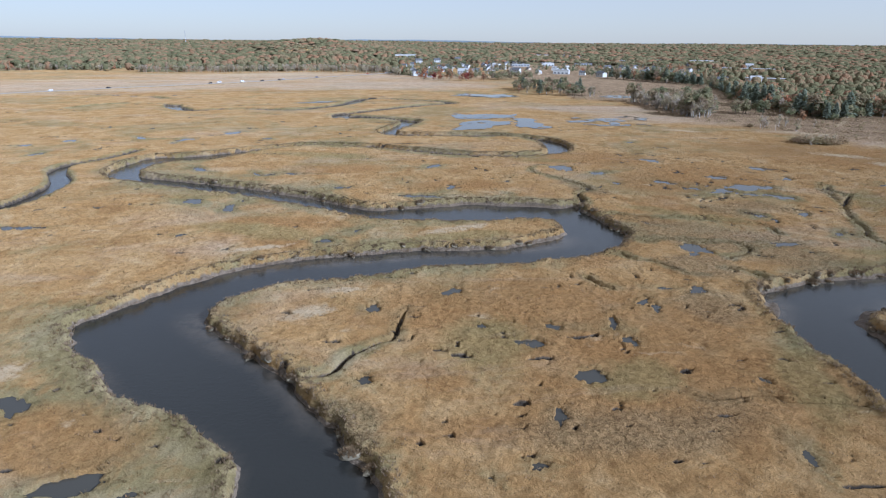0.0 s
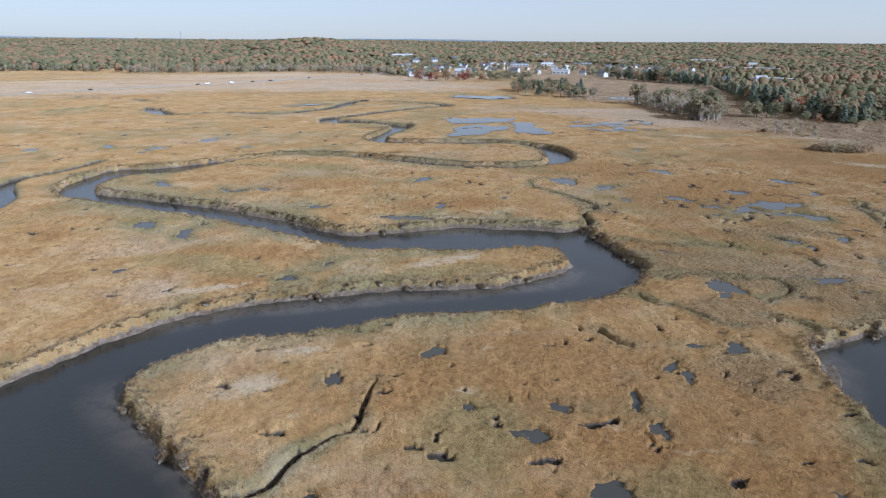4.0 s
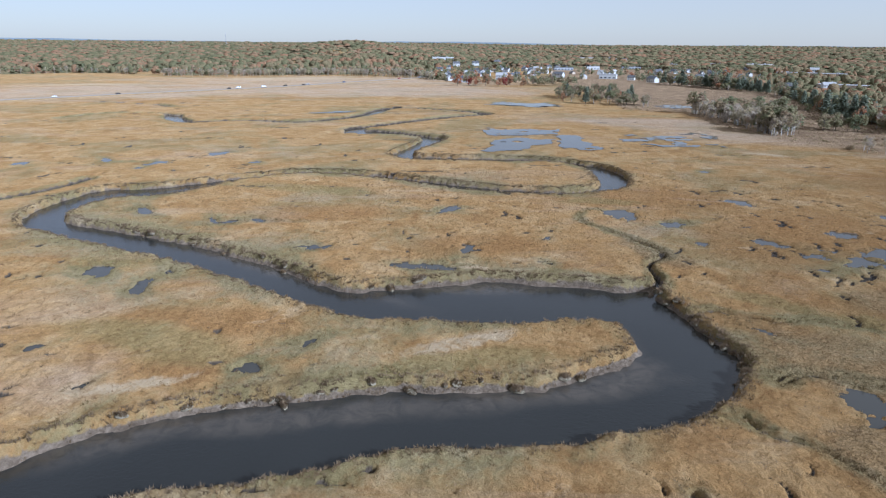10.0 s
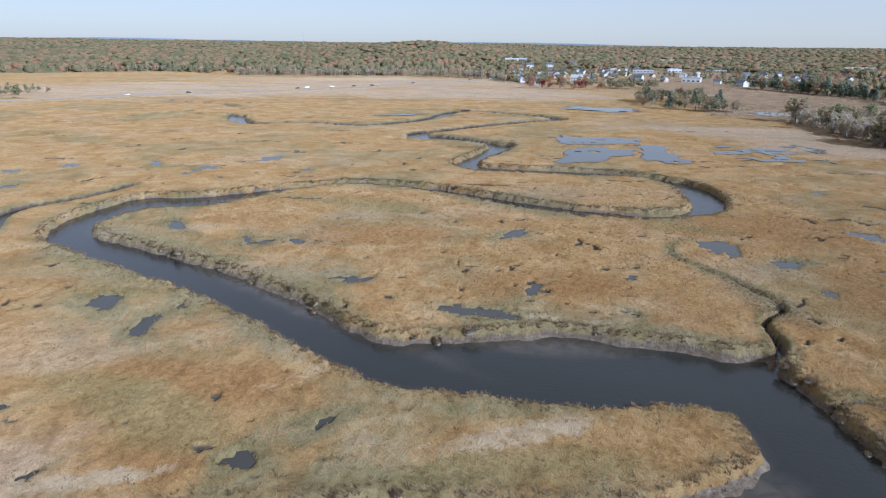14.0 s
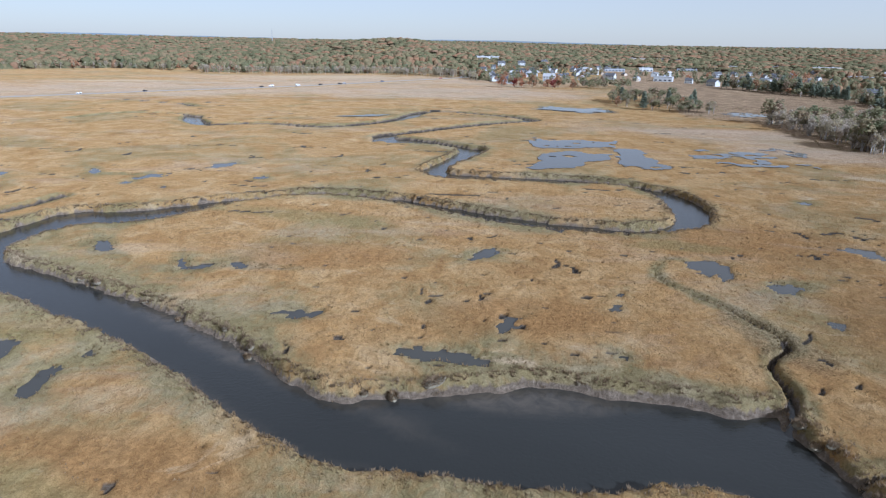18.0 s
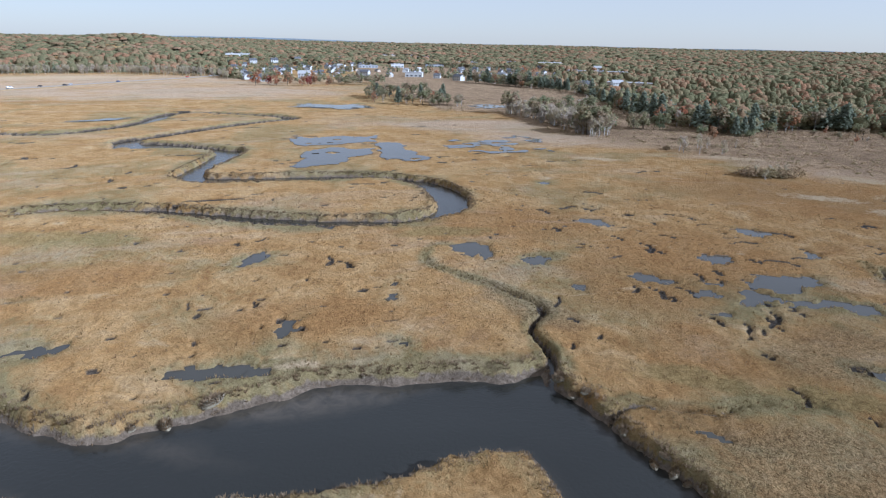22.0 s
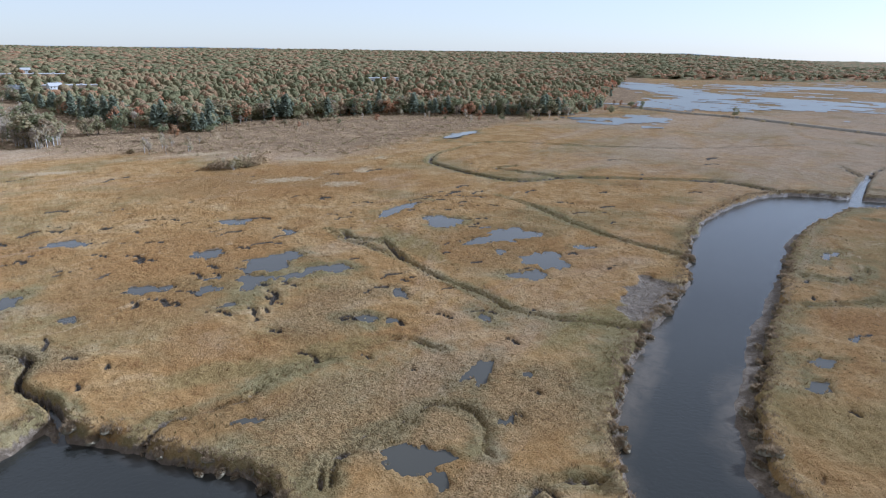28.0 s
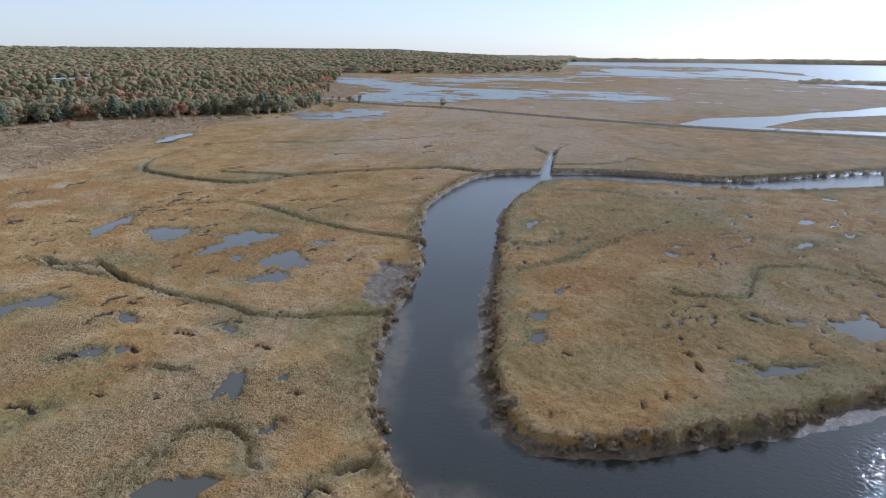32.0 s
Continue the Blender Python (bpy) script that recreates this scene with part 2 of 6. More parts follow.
def leaf_material(name, colors, rough=0.85, thinness=0.45):
    """Foliage: a colour for each tree, broken by sun-bleached and darker sprays."""
    m = Mat(name)
    v = m.n("ShaderNodeTexVoronoi", Scale=0.13)
    m.link(m.pos, v.inputs["Vector"])
    sep = m.n("ShaderNodeSeparateColor")
    m.link(v.outputs["Color"], sep.inputs[0])
    info = m.n("ShaderNodeObjectInfo")
    pick = m.math("FRACT", m.math("ADD", info.outputs["Random"], m.math("MULTIPLY", sep.outputs[0], 0.9)))
    k = len(colors) - 1
    c = m.ramp(pick, *[(i / k, col) for i, col in enumerate(colors)])
    geo = m.n("ShaderNodeNewGeometry")
    c = m.mix(0.8, c, m.ramp(geo.outputs["Random Per Island"], (0.0, (0.8, 0.8, 0.8)), (0.6, (1.0, 1.0, 1.0)), (1.0, (1.22, 1.21, 1.18))), "MULTIPLY")
    c = m.mix(0.45, c, m.ramp(m.noise(1.3, 3, 0.7), (0.3, (0.6, 0.6, 0.6)), (0.7, (1.4, 1.4, 1.4))), "MULTIPLY")
    done = m.done(c, rough, 0.05)
    thin = m.n("ShaderNodeBsdfTranslucent")        # light passes through thin leaves and blades
    m.link(c, thin.inputs["Color"])
    both = m.n("ShaderNodeMixShader")
    both.inputs[0].default_value = thinness
    m.link(m.bsdf.outputs[0], both.inputs[1])
    m.link(thin.outputs[0], both.inputs[2])
    m.link(both.outputs[0], m.t.nodes["Material Output"].inputs["Surface"])
    return done


def plain_material(name, color, rough=0.8, scale=1.0, spread=0.25, metal=0.0, spec=0.3):
    m = Mat(name)
    lo, hi = tuple(c * (1 - spread) for c in color), tuple(min(c * (1 + spread), 0.9) for c in color)
    c = m.ramp(m.noise(scale, 4, 0.65, 0.3), (0.3, lo), (0.7, hi))
    c = m.mix(0.5, c, m.ramp(m.noise(scale * 9, 3, 0.6), (0.3, (0.8, 0.8, 0.8)), (0.7, (1.15, 1.15, 1.15))), "MULTIPLY")
    return m.done(c, rough, spec, metal)


OAK = leaf_material("autumn_leaves", [(0.235, 0.239, 0.125), (0.295, 0.266, 0.145), (0.188, 0.212, 0.117), (0.342, 0.289, 0.163), (0.319, 0.235, 0.158), (0.259, 0.249, 0.145)])
RUST = leaf_material("rust_leaves", [(0.407, 0.220, 0.110), (0.341, 0.220, 0.127), (0.418, 0.193, 0.105), (0.374, 0.248, 0.143)])
CRIMSON = leaf_material("crimson_leaves", [(0.27, 0.062, 0.056), (0.31, 0.085, 0.062)])
PINE = leaf_material("pine_needles", [(0.201, 0.226, 0.158), (0.234, 0.255, 0.175), (0.182, 0.201, 0.147)])
TWIG = leaf_material("bare_twigs", [(0.518, 0.447, 0.356), (0.441, 0.378, 0.292), (0.505, 0.447, 0.279), (0.454, 0.369, 0.259)])
BRUSH = leaf_material("heath_brush", [(0.314, 0.224, 0.131), (0.374, 0.276, 0.158), (0.299, 0.247, 0.128), (0.419, 0.322, 0.202)])
BARK = plain_material("bark", (0.12, 0.10, 0.08), 0.95, 3.0)
PALE_BARK = plain_material("pale_bark", (0.46, 0.43, 0.39), 0.9, 3.0)
GRASS_TALL = leaf_material("cordgrass", [(0.191, 0.134, 0.061), (0.234, 0.166, 0.085), (0.166, 0.123, 0.053), (0.255, 0.187, 0.106)], thinness=0.40)
GRASS_HAY = leaf_material("salt_hay", [(0.233, 0.145, 0.069), (0.264, 0.176, 0.086), (0.216, 0.136, 0.060), (0.295, 0.216, 0.123), (0.220, 0.119, 0.053)], thinness=0.40)
BANK_STRAW = leaf_material("bleached_bank_grass", [(0.221, 0.163, 0.098), (0.281, 0.209, 0.129), (0.170, 0.124, 0.072), (0.246, 0.174, 0.098)], thinness=0.40)
TURF = plain_material("slumped_turf_mud", (0.20, 0.172, 0.118), 0.9, 1.5, 0.4, 0.0, 0.08)
WHITE_PAINT = plain_material("white_siding", (0.508, 0.508, 0.492), 0.6, 0.5, 0.08)
GREY_SIDING = plain_material("grey_siding", (0.36, 0.37, 0.38), 0.7, 0.5, 0.15)
TAN_SIDING = plain_material("tan_siding", (0.48, 0.40, 0.30), 0.7, 0.5, 0.15)
DARK_ROOF = plain_material("asphalt_shingle_roof", (0.11, 0.11, 0.115), 0.9, 0.8, 0.25)
PALE_ROOF = plain_material("pale_metal_roof", (0.40, 0.395, 0.39), 0.85, 0.4, 0.06, 0.0, 0.1)
GLASS_DARK = plain_material("window_glass", (0.035, 0.04, 0.05), 0.08, 1.0, 0.1, 0.0, 0.6)
ASPHALT = plain_material("worn_asphalt", (0.27, 0.25, 0.225), 0.9, 0.4, 0.15)
STEEL = plain_material("galvanised_steel", (0.42, 0.42, 0.43), 0.5, 2.0, 0.15, 0.7)
RUBBER = plain_material("tyre_rubber", (0.03, 0.03, 0.03), 0.85, 3.0)
VERGE = plain_material("dry_verge_grass", (0.30, 0.21, 0.105), 0.95, 0.2, 0.3)
EARTH = plain_material("embankment_earth", (0.13, 0.105, 0.07), 0.95, 0.3, 0.4)
CARS = [plain_material("car_paint_" + n, c, 0.25, 1.0, 0.05, 0.0, 0.5) for n, c in (("white", (0.75, 0.75, 0.75)), ("black", (0.03, 0.03, 0.035)), ("red", (0.35, 0.03, 0.03)), ("silver", (0.45, 0.46, 0.48)), ("blue", (0.05, 0.09, 0.2)))]

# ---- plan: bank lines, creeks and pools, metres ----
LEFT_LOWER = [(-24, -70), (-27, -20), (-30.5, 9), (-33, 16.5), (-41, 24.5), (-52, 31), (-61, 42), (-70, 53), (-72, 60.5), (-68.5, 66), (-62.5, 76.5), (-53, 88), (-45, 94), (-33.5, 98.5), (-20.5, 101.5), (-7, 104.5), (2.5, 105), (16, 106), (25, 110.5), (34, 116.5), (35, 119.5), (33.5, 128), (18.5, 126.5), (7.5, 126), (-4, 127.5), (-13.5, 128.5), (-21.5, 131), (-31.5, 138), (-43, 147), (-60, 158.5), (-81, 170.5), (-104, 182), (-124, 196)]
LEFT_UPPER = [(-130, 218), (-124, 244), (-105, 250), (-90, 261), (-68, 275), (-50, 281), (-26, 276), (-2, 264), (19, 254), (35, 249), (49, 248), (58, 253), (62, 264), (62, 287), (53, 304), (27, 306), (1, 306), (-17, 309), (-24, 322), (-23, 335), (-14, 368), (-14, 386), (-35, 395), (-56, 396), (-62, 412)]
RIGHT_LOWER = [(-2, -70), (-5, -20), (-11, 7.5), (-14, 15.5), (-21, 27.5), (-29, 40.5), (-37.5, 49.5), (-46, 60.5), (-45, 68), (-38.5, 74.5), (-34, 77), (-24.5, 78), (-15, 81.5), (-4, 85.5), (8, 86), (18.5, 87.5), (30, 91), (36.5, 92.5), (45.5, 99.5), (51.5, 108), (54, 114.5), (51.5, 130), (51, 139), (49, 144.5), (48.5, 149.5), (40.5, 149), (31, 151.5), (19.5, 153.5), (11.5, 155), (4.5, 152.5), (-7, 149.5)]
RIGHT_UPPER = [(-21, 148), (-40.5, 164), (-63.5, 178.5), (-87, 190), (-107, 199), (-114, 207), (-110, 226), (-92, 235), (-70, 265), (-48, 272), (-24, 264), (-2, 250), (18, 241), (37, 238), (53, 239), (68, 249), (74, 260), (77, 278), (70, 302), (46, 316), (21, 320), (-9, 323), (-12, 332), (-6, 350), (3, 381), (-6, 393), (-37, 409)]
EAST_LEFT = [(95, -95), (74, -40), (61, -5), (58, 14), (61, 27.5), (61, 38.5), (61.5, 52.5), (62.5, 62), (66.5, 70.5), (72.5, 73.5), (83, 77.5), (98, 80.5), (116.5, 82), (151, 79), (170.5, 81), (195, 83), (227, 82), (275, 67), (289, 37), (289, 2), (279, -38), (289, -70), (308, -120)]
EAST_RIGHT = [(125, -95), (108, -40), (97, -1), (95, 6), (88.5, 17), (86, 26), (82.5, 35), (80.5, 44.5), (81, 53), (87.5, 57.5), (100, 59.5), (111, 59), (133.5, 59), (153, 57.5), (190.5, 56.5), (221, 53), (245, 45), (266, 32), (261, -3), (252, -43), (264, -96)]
# creeks: half width at the mouth, half width at the head, line
CREEKS = []
CREEKS.append((1.1, 0.05, [(46.5, 143), (49, 147.5), (51, 153.5), (51.5, 162), (58, 170), (55.5, 178), (52, 186), (47, 193.5), (43, 201.5), (44.5, 210), (48, 216), (52, 216)]))
CREEKS.append((0.75, 0.35, [(120.5, 81), (121, 82.5), (120, 89), (118, 98), (118.5, 107.5), (122.5, 114.5), (127.5, 128), (137, 146), (140, 154), (143, 167), (149, 177)]))
CREEKS.append((0.8, 0.4, [(173.5, 80.5), (178, 91), (182, 101), (192, 116), (209, 137), (218, 153)]))
CREEKS.append((2.6, 1.2, [(278, 37), (321, 31), (344, 26)]))
CREEKS.append((4.5, 3, [(-135, 148), (-133, 163), (-136, 187), (-148, 209), (-149, 224), (-141, 238), (-136, 259)]))
CREEKS.append((2.6, 1.5, [(281.5, 65.2), (289.7, 82.6), (283.3, 102.2), (273.9, 125.4), (265.5, 142.8), (248.3, 155.9), (251.9, 178.2), (259, 193.4), (268, 208.3)]))
CREEKS.append((1, 0.4, [(270.5, 211.2), (292.1, 219.9), (314.5, 220.5), (338.4, 219.7)]))
CREEKS.append((1.6, 0.8, [(265.3, 144.6), (266.8, 155.3), (270, 176.2), (280.4, 171.4)]))
CREEKS.append((1, 0.8, [(342.5, 221.5), (355.3, 207.8), (361.1, 177.4), (369.4, 146.9), (380.1, 119.1), (392.7, 100.3), (415, 77.2), (443.5, 47.7)]))
CREEKS.append((1.3, 0.8, [(466.7, 27.2), (457.5, 16.1), (455.6, 4)]))
CREEKS.append((1.2, 0.6, [(335.4, 30.7), (346.8, 34.1), (363.3, 38.2)]))
CREEKS.append((1.2, 0.6, [(335.6, 29.2), (352, 24.7), (372.6, 16.9)]))
CREEKS.append((1.1, 0.8, [(302.5, 33), (304.9, 9.8), (314.2, -2.4), (323.2, -7.4), (317.3, -15)]))
CREEKS.append((0.42, 0.38, [(125.2, 11), (123.2, 9.1), (121.4, 7.1)]))
CREEKS.append((6, 6.5, [(-11.9, 390.5), (-37.2, 410.9), (-53.1, 415.3), (-54.5, 423.8), (-40.5, 439.6), (-22.2, 462.6), (13.5, 499.9), (33.5, 516.1), (22.4, 535.4), (-2.4, 550.2), (-28.4, 561.8), (-46.7, 550.5), (-56, 508.7), (-73.1, 474.8), (-96.7, 454.7), (-126, 461.4), (-148.8, 458), (-168.5, 449.8), (-186.4, 469.4), (-196.8, 492.6)]))
CREEKS.append((3.5, 2.5, [(-196.8, 492.6), (-213, 503.4), (-249.3, 497.3), (-264.6, 463.3)]))
CREEKS.append((2.2, 3.5, [(-315, 599), (-277, 586), (-244, 573), (-224, 554)]))
CREEKS.append((0.8, 0.3, [(-24.6, 35.6), (-21.1, 37), (-19.4, 41.2), (-17.4, 43.9), (-14, 47.6), (-11.3, 49.1), (-10.6, 53.8), (-9.5, 59.7), (-8.8, 61.7)]))
CREEKS.append((0.7, 0.25, [(57.8, 23.5), (53, 24.5), (46.9, 25), (45.7, 26.5), (42.4, 27.1), (37.1, 26.3), (33.6, 27.5)]))
CREEKS.append((0.55, 0.35, [(31.3, 77.9), (32.4, 74.6), (34.1, 72.3), (35.3, 71.3)]))
CREEKS.append((0.5, 0.2, [(-51, 199.2), (-45.4, 198.9), (-39.3, 199)]))
CREEKS.append((0.5, 0.4, [(-142.7, 294.8), (-136.4, 296.1), (-129.5, 296.3), (-127.6, 301.5)]))
CREEKS.append((0.5, 0.25, [(55.8, 104.8), (59.3, 106.9), (64.2, 106.5), (67.4, 104.8), (73.3, 103)]))
CREEKS.append((0.55, 0.25, [(44.5, 94.6), (46.2, 90.8), (50.2, 88.2), (52.8, 84.8), (55.2, 80.2), (58.8, 78.7)]))
CREEKS.append((0.5, 0.25, [(54.9, 105.7), (58.7, 108.2), (61.4, 107.6), (63.7, 106.6), (66.1, 107.4), (70.6, 104.9), (74.9, 103.8), (78, 103.1), (79.3, 97.8), (76.4, 93.8), (71.4, 91.7), (70.7, 89.8)]))
CREEKS.append((0.75, 0.3, [(65.9, 83), (68.6, 82.1), (70.7, 79.8), (72.6, 75.5)]))
CREEKS.append((0.8, 0.15, [(50.8, 132.1), (55.3, 133.5), (59.9, 131), (65.5, 128.3), (71.9, 128.9), (78.7, 126.9), (84.4, 124.9)]))
CREEKS.append((0.5, 0.3, [(97.3, 134.8), (97.7, 132.6), (100.9, 130.1)]))
CREEKS.append((0.5, 0.3, [(93.6, 121.1), (96, 117.5), (95, 112.9), (95.2, 110.2)]))
CREEKS.append((0.7, 0.4, [(148.9, 172.1), (144.7, 165.2), (145.6, 159.9), (145, 156.1)]))
CREEKS.append((0.6, 0.35, [(135.5, 143.5), (138.6, 152.1), (142, 161.2), (143.5, 167.6)]))
CREEKS.append((0.6, 0.9, [(147.6, 157.4), (141.8, 150.7), (136.7, 144.3)]))
CREEKS.append((0.55, 0.45, [(150.3, 54.2), (158.8, 41.8), (169.1, 34.7), (175, 27.7), (181, 23.5)]))
CREEKS.append((0.5, 0.45, [(136.9, 20.5), (135.8, 14.3), (135.8, 6), (145.7, 0.8), (156.2, -4.9), (158.2, -13.1), (157.5, -19.5), (151.9, -25.8), (146.4, -28.8)]))
CREEKS.append((0.45, 0.3, [(246, 35.3), (242.8, 15.7), (234.1, 5.2), (234.4, -16.8), (232.6, -26)]))
CREEKS.append((0.45, 0.4, [(172.6, 54.8), (172.3, 46.4), (179.4, 41.1), (185.5, 40.1)]))
# short dark slots in the turf: (x, y)
SLOTS = []
SLOTS += [(121.7, 263.9), (130.3, 230.9), (118.4, 223.1), (99.1, 211.6), (102.8, 202.5), (103.4, 174.8), (132.6, 217.6), (142.2, 189.8), (129.5, 181.4), (125.6, 183.8), (100.5, 155), (107.7, 158.2), (97.4, 150.6), (89.5, 149.3), (87.4, 157.1), (85.8, 172.2), (82.2, 175.4), (61.2, 163.5), (62.4, 156.3), (81.2, 129.1), (98.1, 132.5), (144, 167.6), (142.6, 161), (321.9, 137.7), (324.9, 132.8), (353.3, 94.1), (334.2, 92.6), (210.8, 113.6), (199.8, 106.2), (261.5, 90.2)]
SLOTS += [(207.2, 118.2), (123.6, 139.4), (121.9, 136.1), (129, 154.1), (122, 124.1), (114.1, 111.5), (119.7, 102.1), (143.9, 113.1), (142.8, 126.3), (145.6, 136.6), (126.9, 22.7), (122.1, 22.4), (120.6, 17.3), (107.6, 27), (189.2, 12.9), (198.3, 6.5), (172.7, -4.7), (164.5, 3.1), (158.6, 18.1), (206.8, -48), (190, -42.8), (103.2, 17.2), (137.7, 44.2), (112.6, 2.8), (106, 47.7), (242.9, 120.6), (219.2, 113.1), (217.7, 128.7), (230.2, 145), (209.8, 165.4)]
SLOTS += [(207.7, 170.3), (200.7, 159.2), (200.8, 149.9), (197, 174.3)]
SLOTS += [(100.9, 199.2), (131.8, 208.8), (144.6, 206.3), (113.7, 209), (121.4, 186), (136, 184.1), (140.6, 184.9), (179.1, 204.7), (179.5, 213.8), (162.5, 188.4), (161.3, 181.2), (116.1, 232.5), (93.4, 150.1), (103.5, 161.6), (108.9, 172.2), (100.9, 178.6), (86, 141.6), (55.7, 153.6), (199.5, 168), (212.6, 168.4), (210.8, 158.8), (178.2, 147.1), (172.7, 142), (174.3, 138.7), (224.7, 171.4), (127, 132.5), (101.4, 124.6), (103.2, 197.3), (87, 168.4), (107.3, 180.6), (92.1, 171.2), (97.5, 153.3), (106.8, 155.6), (195.1, 157.1), (187.8, 159.8), (218.3, 161.4), (214.2, 171.1), (202.4, 174.1), (176.6, 142.4), (183.7, 143.7)]
SLOTS += [(154.9, 139.2), (156.5, 94.7), (164, 127), (168.5, 105.4), (161.9, 107.5), (220.4, 228.6), (236.6, 220.4), (182.7, 189.1), (181.9, 204.6), (181.5, 168.8), (91.8, 152.3), (114.1, 137.1), (108.1, 118.3), (104.3, 101.2), (85.7, 111.3), (86, 120.6), (132.3, 225.7), (131, 198.5), (148.3, 203), (23.8, 73.7), (10.8, 55.2), (13.3, 55.1), (42, 79.5), (66.8, 82.1), (48.6, 55.9), (57, 66.2), (46.6, 61.1), (27.6, 43.7), (21.2, 26.7), (47, 11.7), (88.8, 90.9), (81.2, 91.2), (-8.9, 48.4), (27.1, 80.1), (40.4, 26.5), (47.7, 82.8), (-1, 227.6), (5.1, 231.4), (20, 209.6), (23.6, 206.1)]
SLOTS += [(23.1, 243.4), (2.7, 186.4), (56.5, 171.4), (62.2, 173.4), (91.8, 243.6), (86.8, 222.8), (-7.8, 183.2), (-45.8, 318.5), (-64.8, 350), (-186.2, 344.6), (-158.6, 340.6), (-176.1, 369.5), (-87.7, 374.5), (-155.6, 263.6), (-253.9, 371.9), (-102.3, 341.7), (-41, 332.8), (-153, 268.9), (-30.6, 159.5), (187.7, 15.7), (177.1, 35.1), (213.8, 19.9), (166.4, 9), (157.2, 8.9), (157.7, 3.3), (186.8, -8.2), (181.4, -12.5), (175.1, -32.2), (166.5, -19.5), (141.6, -14.4), (129, 18.7), (123.1, 19.4), (119.2, 26.9), (109.6, 3.2), (200.2, -14.5), (199.6, -44.4), (190.3, -46.1), (216.3, -56.3)]
# pools: (x, y, length, width, turn)
POOL_LIST = []
POOL_LIST += [(7, 12, 1.9, 1.6, -17), (1, 10, 1.1, 1, -26), (-65, 29, 3.7, 5.9, 29), (-49, 11, 8.9, 3.2, 19), (-41, 9, 1.8, 1.5, 10), (-115, 123, 10.7, 4.1, 1), (-30, 108, 3.8, 3, 22), (-22, 118, 3.9, 1.6, 52), (-54, 102, 2.6, 1.7, 43), (-69, 115, 3, 2.3, 54), (-195, 274, 9.3, 5.5, 25), (-176, 247, 9.2, 5.4, 59), (102, 228, 8.5, 7.3, -58), (141, 185, 4.2, 3.9, -79), (112, 284, 4.6, 4.2, -45), (188, -43, 2.1, 3.5, -119)]
POOL_LIST += [(75, 596, 50.4, 38.9, -5), (208, 589, 37.5, 28.6, 30), (57, 609, 17.2, 19.5, 11), (-82, 516, 27.8, 10.4, 25), (180.2, 172.8, 20.2, 6.4, 4), (174.7, 152.9, 16.6, 8.9, 48), (171.9, 128.2, 15.4, 12.9, 104), (159.7, 133.8, 6.6, 6.6, 160), (154, 124.7, 4.8, 2.8, 36), (153, 111.8, 14.4, 8.5, 32), (139.8, 111.4, 9.2, 6, 108), (169, 106.3, 5.8, 3.4, 120), (141.2, 207.1, 9.3, 7.2, 128), (114.3, 189, 7.9, 6.8, 104), (118.3, 170.6, 13.4, 10.8, 164), (120.8, 154.9, 9.4, 6, 136)]
POOL_LIST += [(112.7, 158.6, 8.5, 3, 152), (106.5, 164.8, 8.9, 4.3, 112), (102.9, 163.8, 8.1, 3.3, 40), (89.5, 180.2, 9.9, 4.8, 144), (96.2, 168.9, 5, 4.5, 72), (91.6, 158.6, 3.3, 2.1, 140), (101.3, 173.9, 3.9, 1.6, 132), (100.3, 129.4, 4.5, 2.5, 76), (101, 125.2, 1.9, 1.9, 156), (114.9, 131.4, 5.9, 3, 48), (90.7, 102.1, 7.3, 2.4, 4), (65, 99.3, 7.6, 5, 124), (63, 93.7, 3.4, 2.4, 0), (61.7, 123.7, 3.5, 1.6, 124), (79.1, 91.7, 2.2, 1.9, 152), (93.7, 94.1, 2, 1.6, 68)]
POOL_LIST += [(111.6, 109.7, 3.9, 1.9, 44), (371, 245, 36, 12, 0), (194.4, 47.8, 8.6, 3, 164), (122.4, 51, 5.7, 3, 136), (112.2, 51.9, 4.4, 3.3, 144), (136.1, 45.7, 2.2, 1.9, 164), (173.7, 9.8, 5.2, 2.6, 108), (166.4, 13.5, 4.4, 3.7, 144), (204.1, -37.7, 6, 4.7, 112), (177.5, -25.1, 8.7, 3.5, 136), (238.2, -61.2, 4.8, 3.9, 108), (102.8, 11.7, 11.5, 2.6, 104), (105.6, 18.2, 2.5, 2.1, 104), (122.6, -7.9, 7.8, 3.7, 132), (120.7, -11.3, 12.1, 5.4, 152), (123.3, 0.7, 3.7, 2.8, 60)]
POOL_LIST += [(124.5, 7.5, 4.9, 2, 36), (-15.4, 62.4, 3.7, 2.8, 112), (-15.6, 34.2, 2.7, 2.3, 36), (0.8, 70.8, 4, 3.2, 24), (12.6, 45.9, 4.4, 3, 176), (19.8, 33.9, 4.9, 3.7, 28), (30.4, 46, 4.1, 2.2, 88), (29.7, 53.6, 5.2, 1.4, 76), (40.7, 60.4, 4.4, 1.7, 80), (18.1, 52.5, 4.4, 2, 144), (38.8, 63.4, 3.8, 1.8, 40), (46.9, 70.9, 3.4, 1.4, 172), (53.3, 69.6, 4.5, 3.1, 88), (65.8, 97.9, 6.7, 6.5, 36), (91.2, 100.8, 7.3, 3.1, 8), (46.8, 31.3, 2.3, 1.3, 124)]
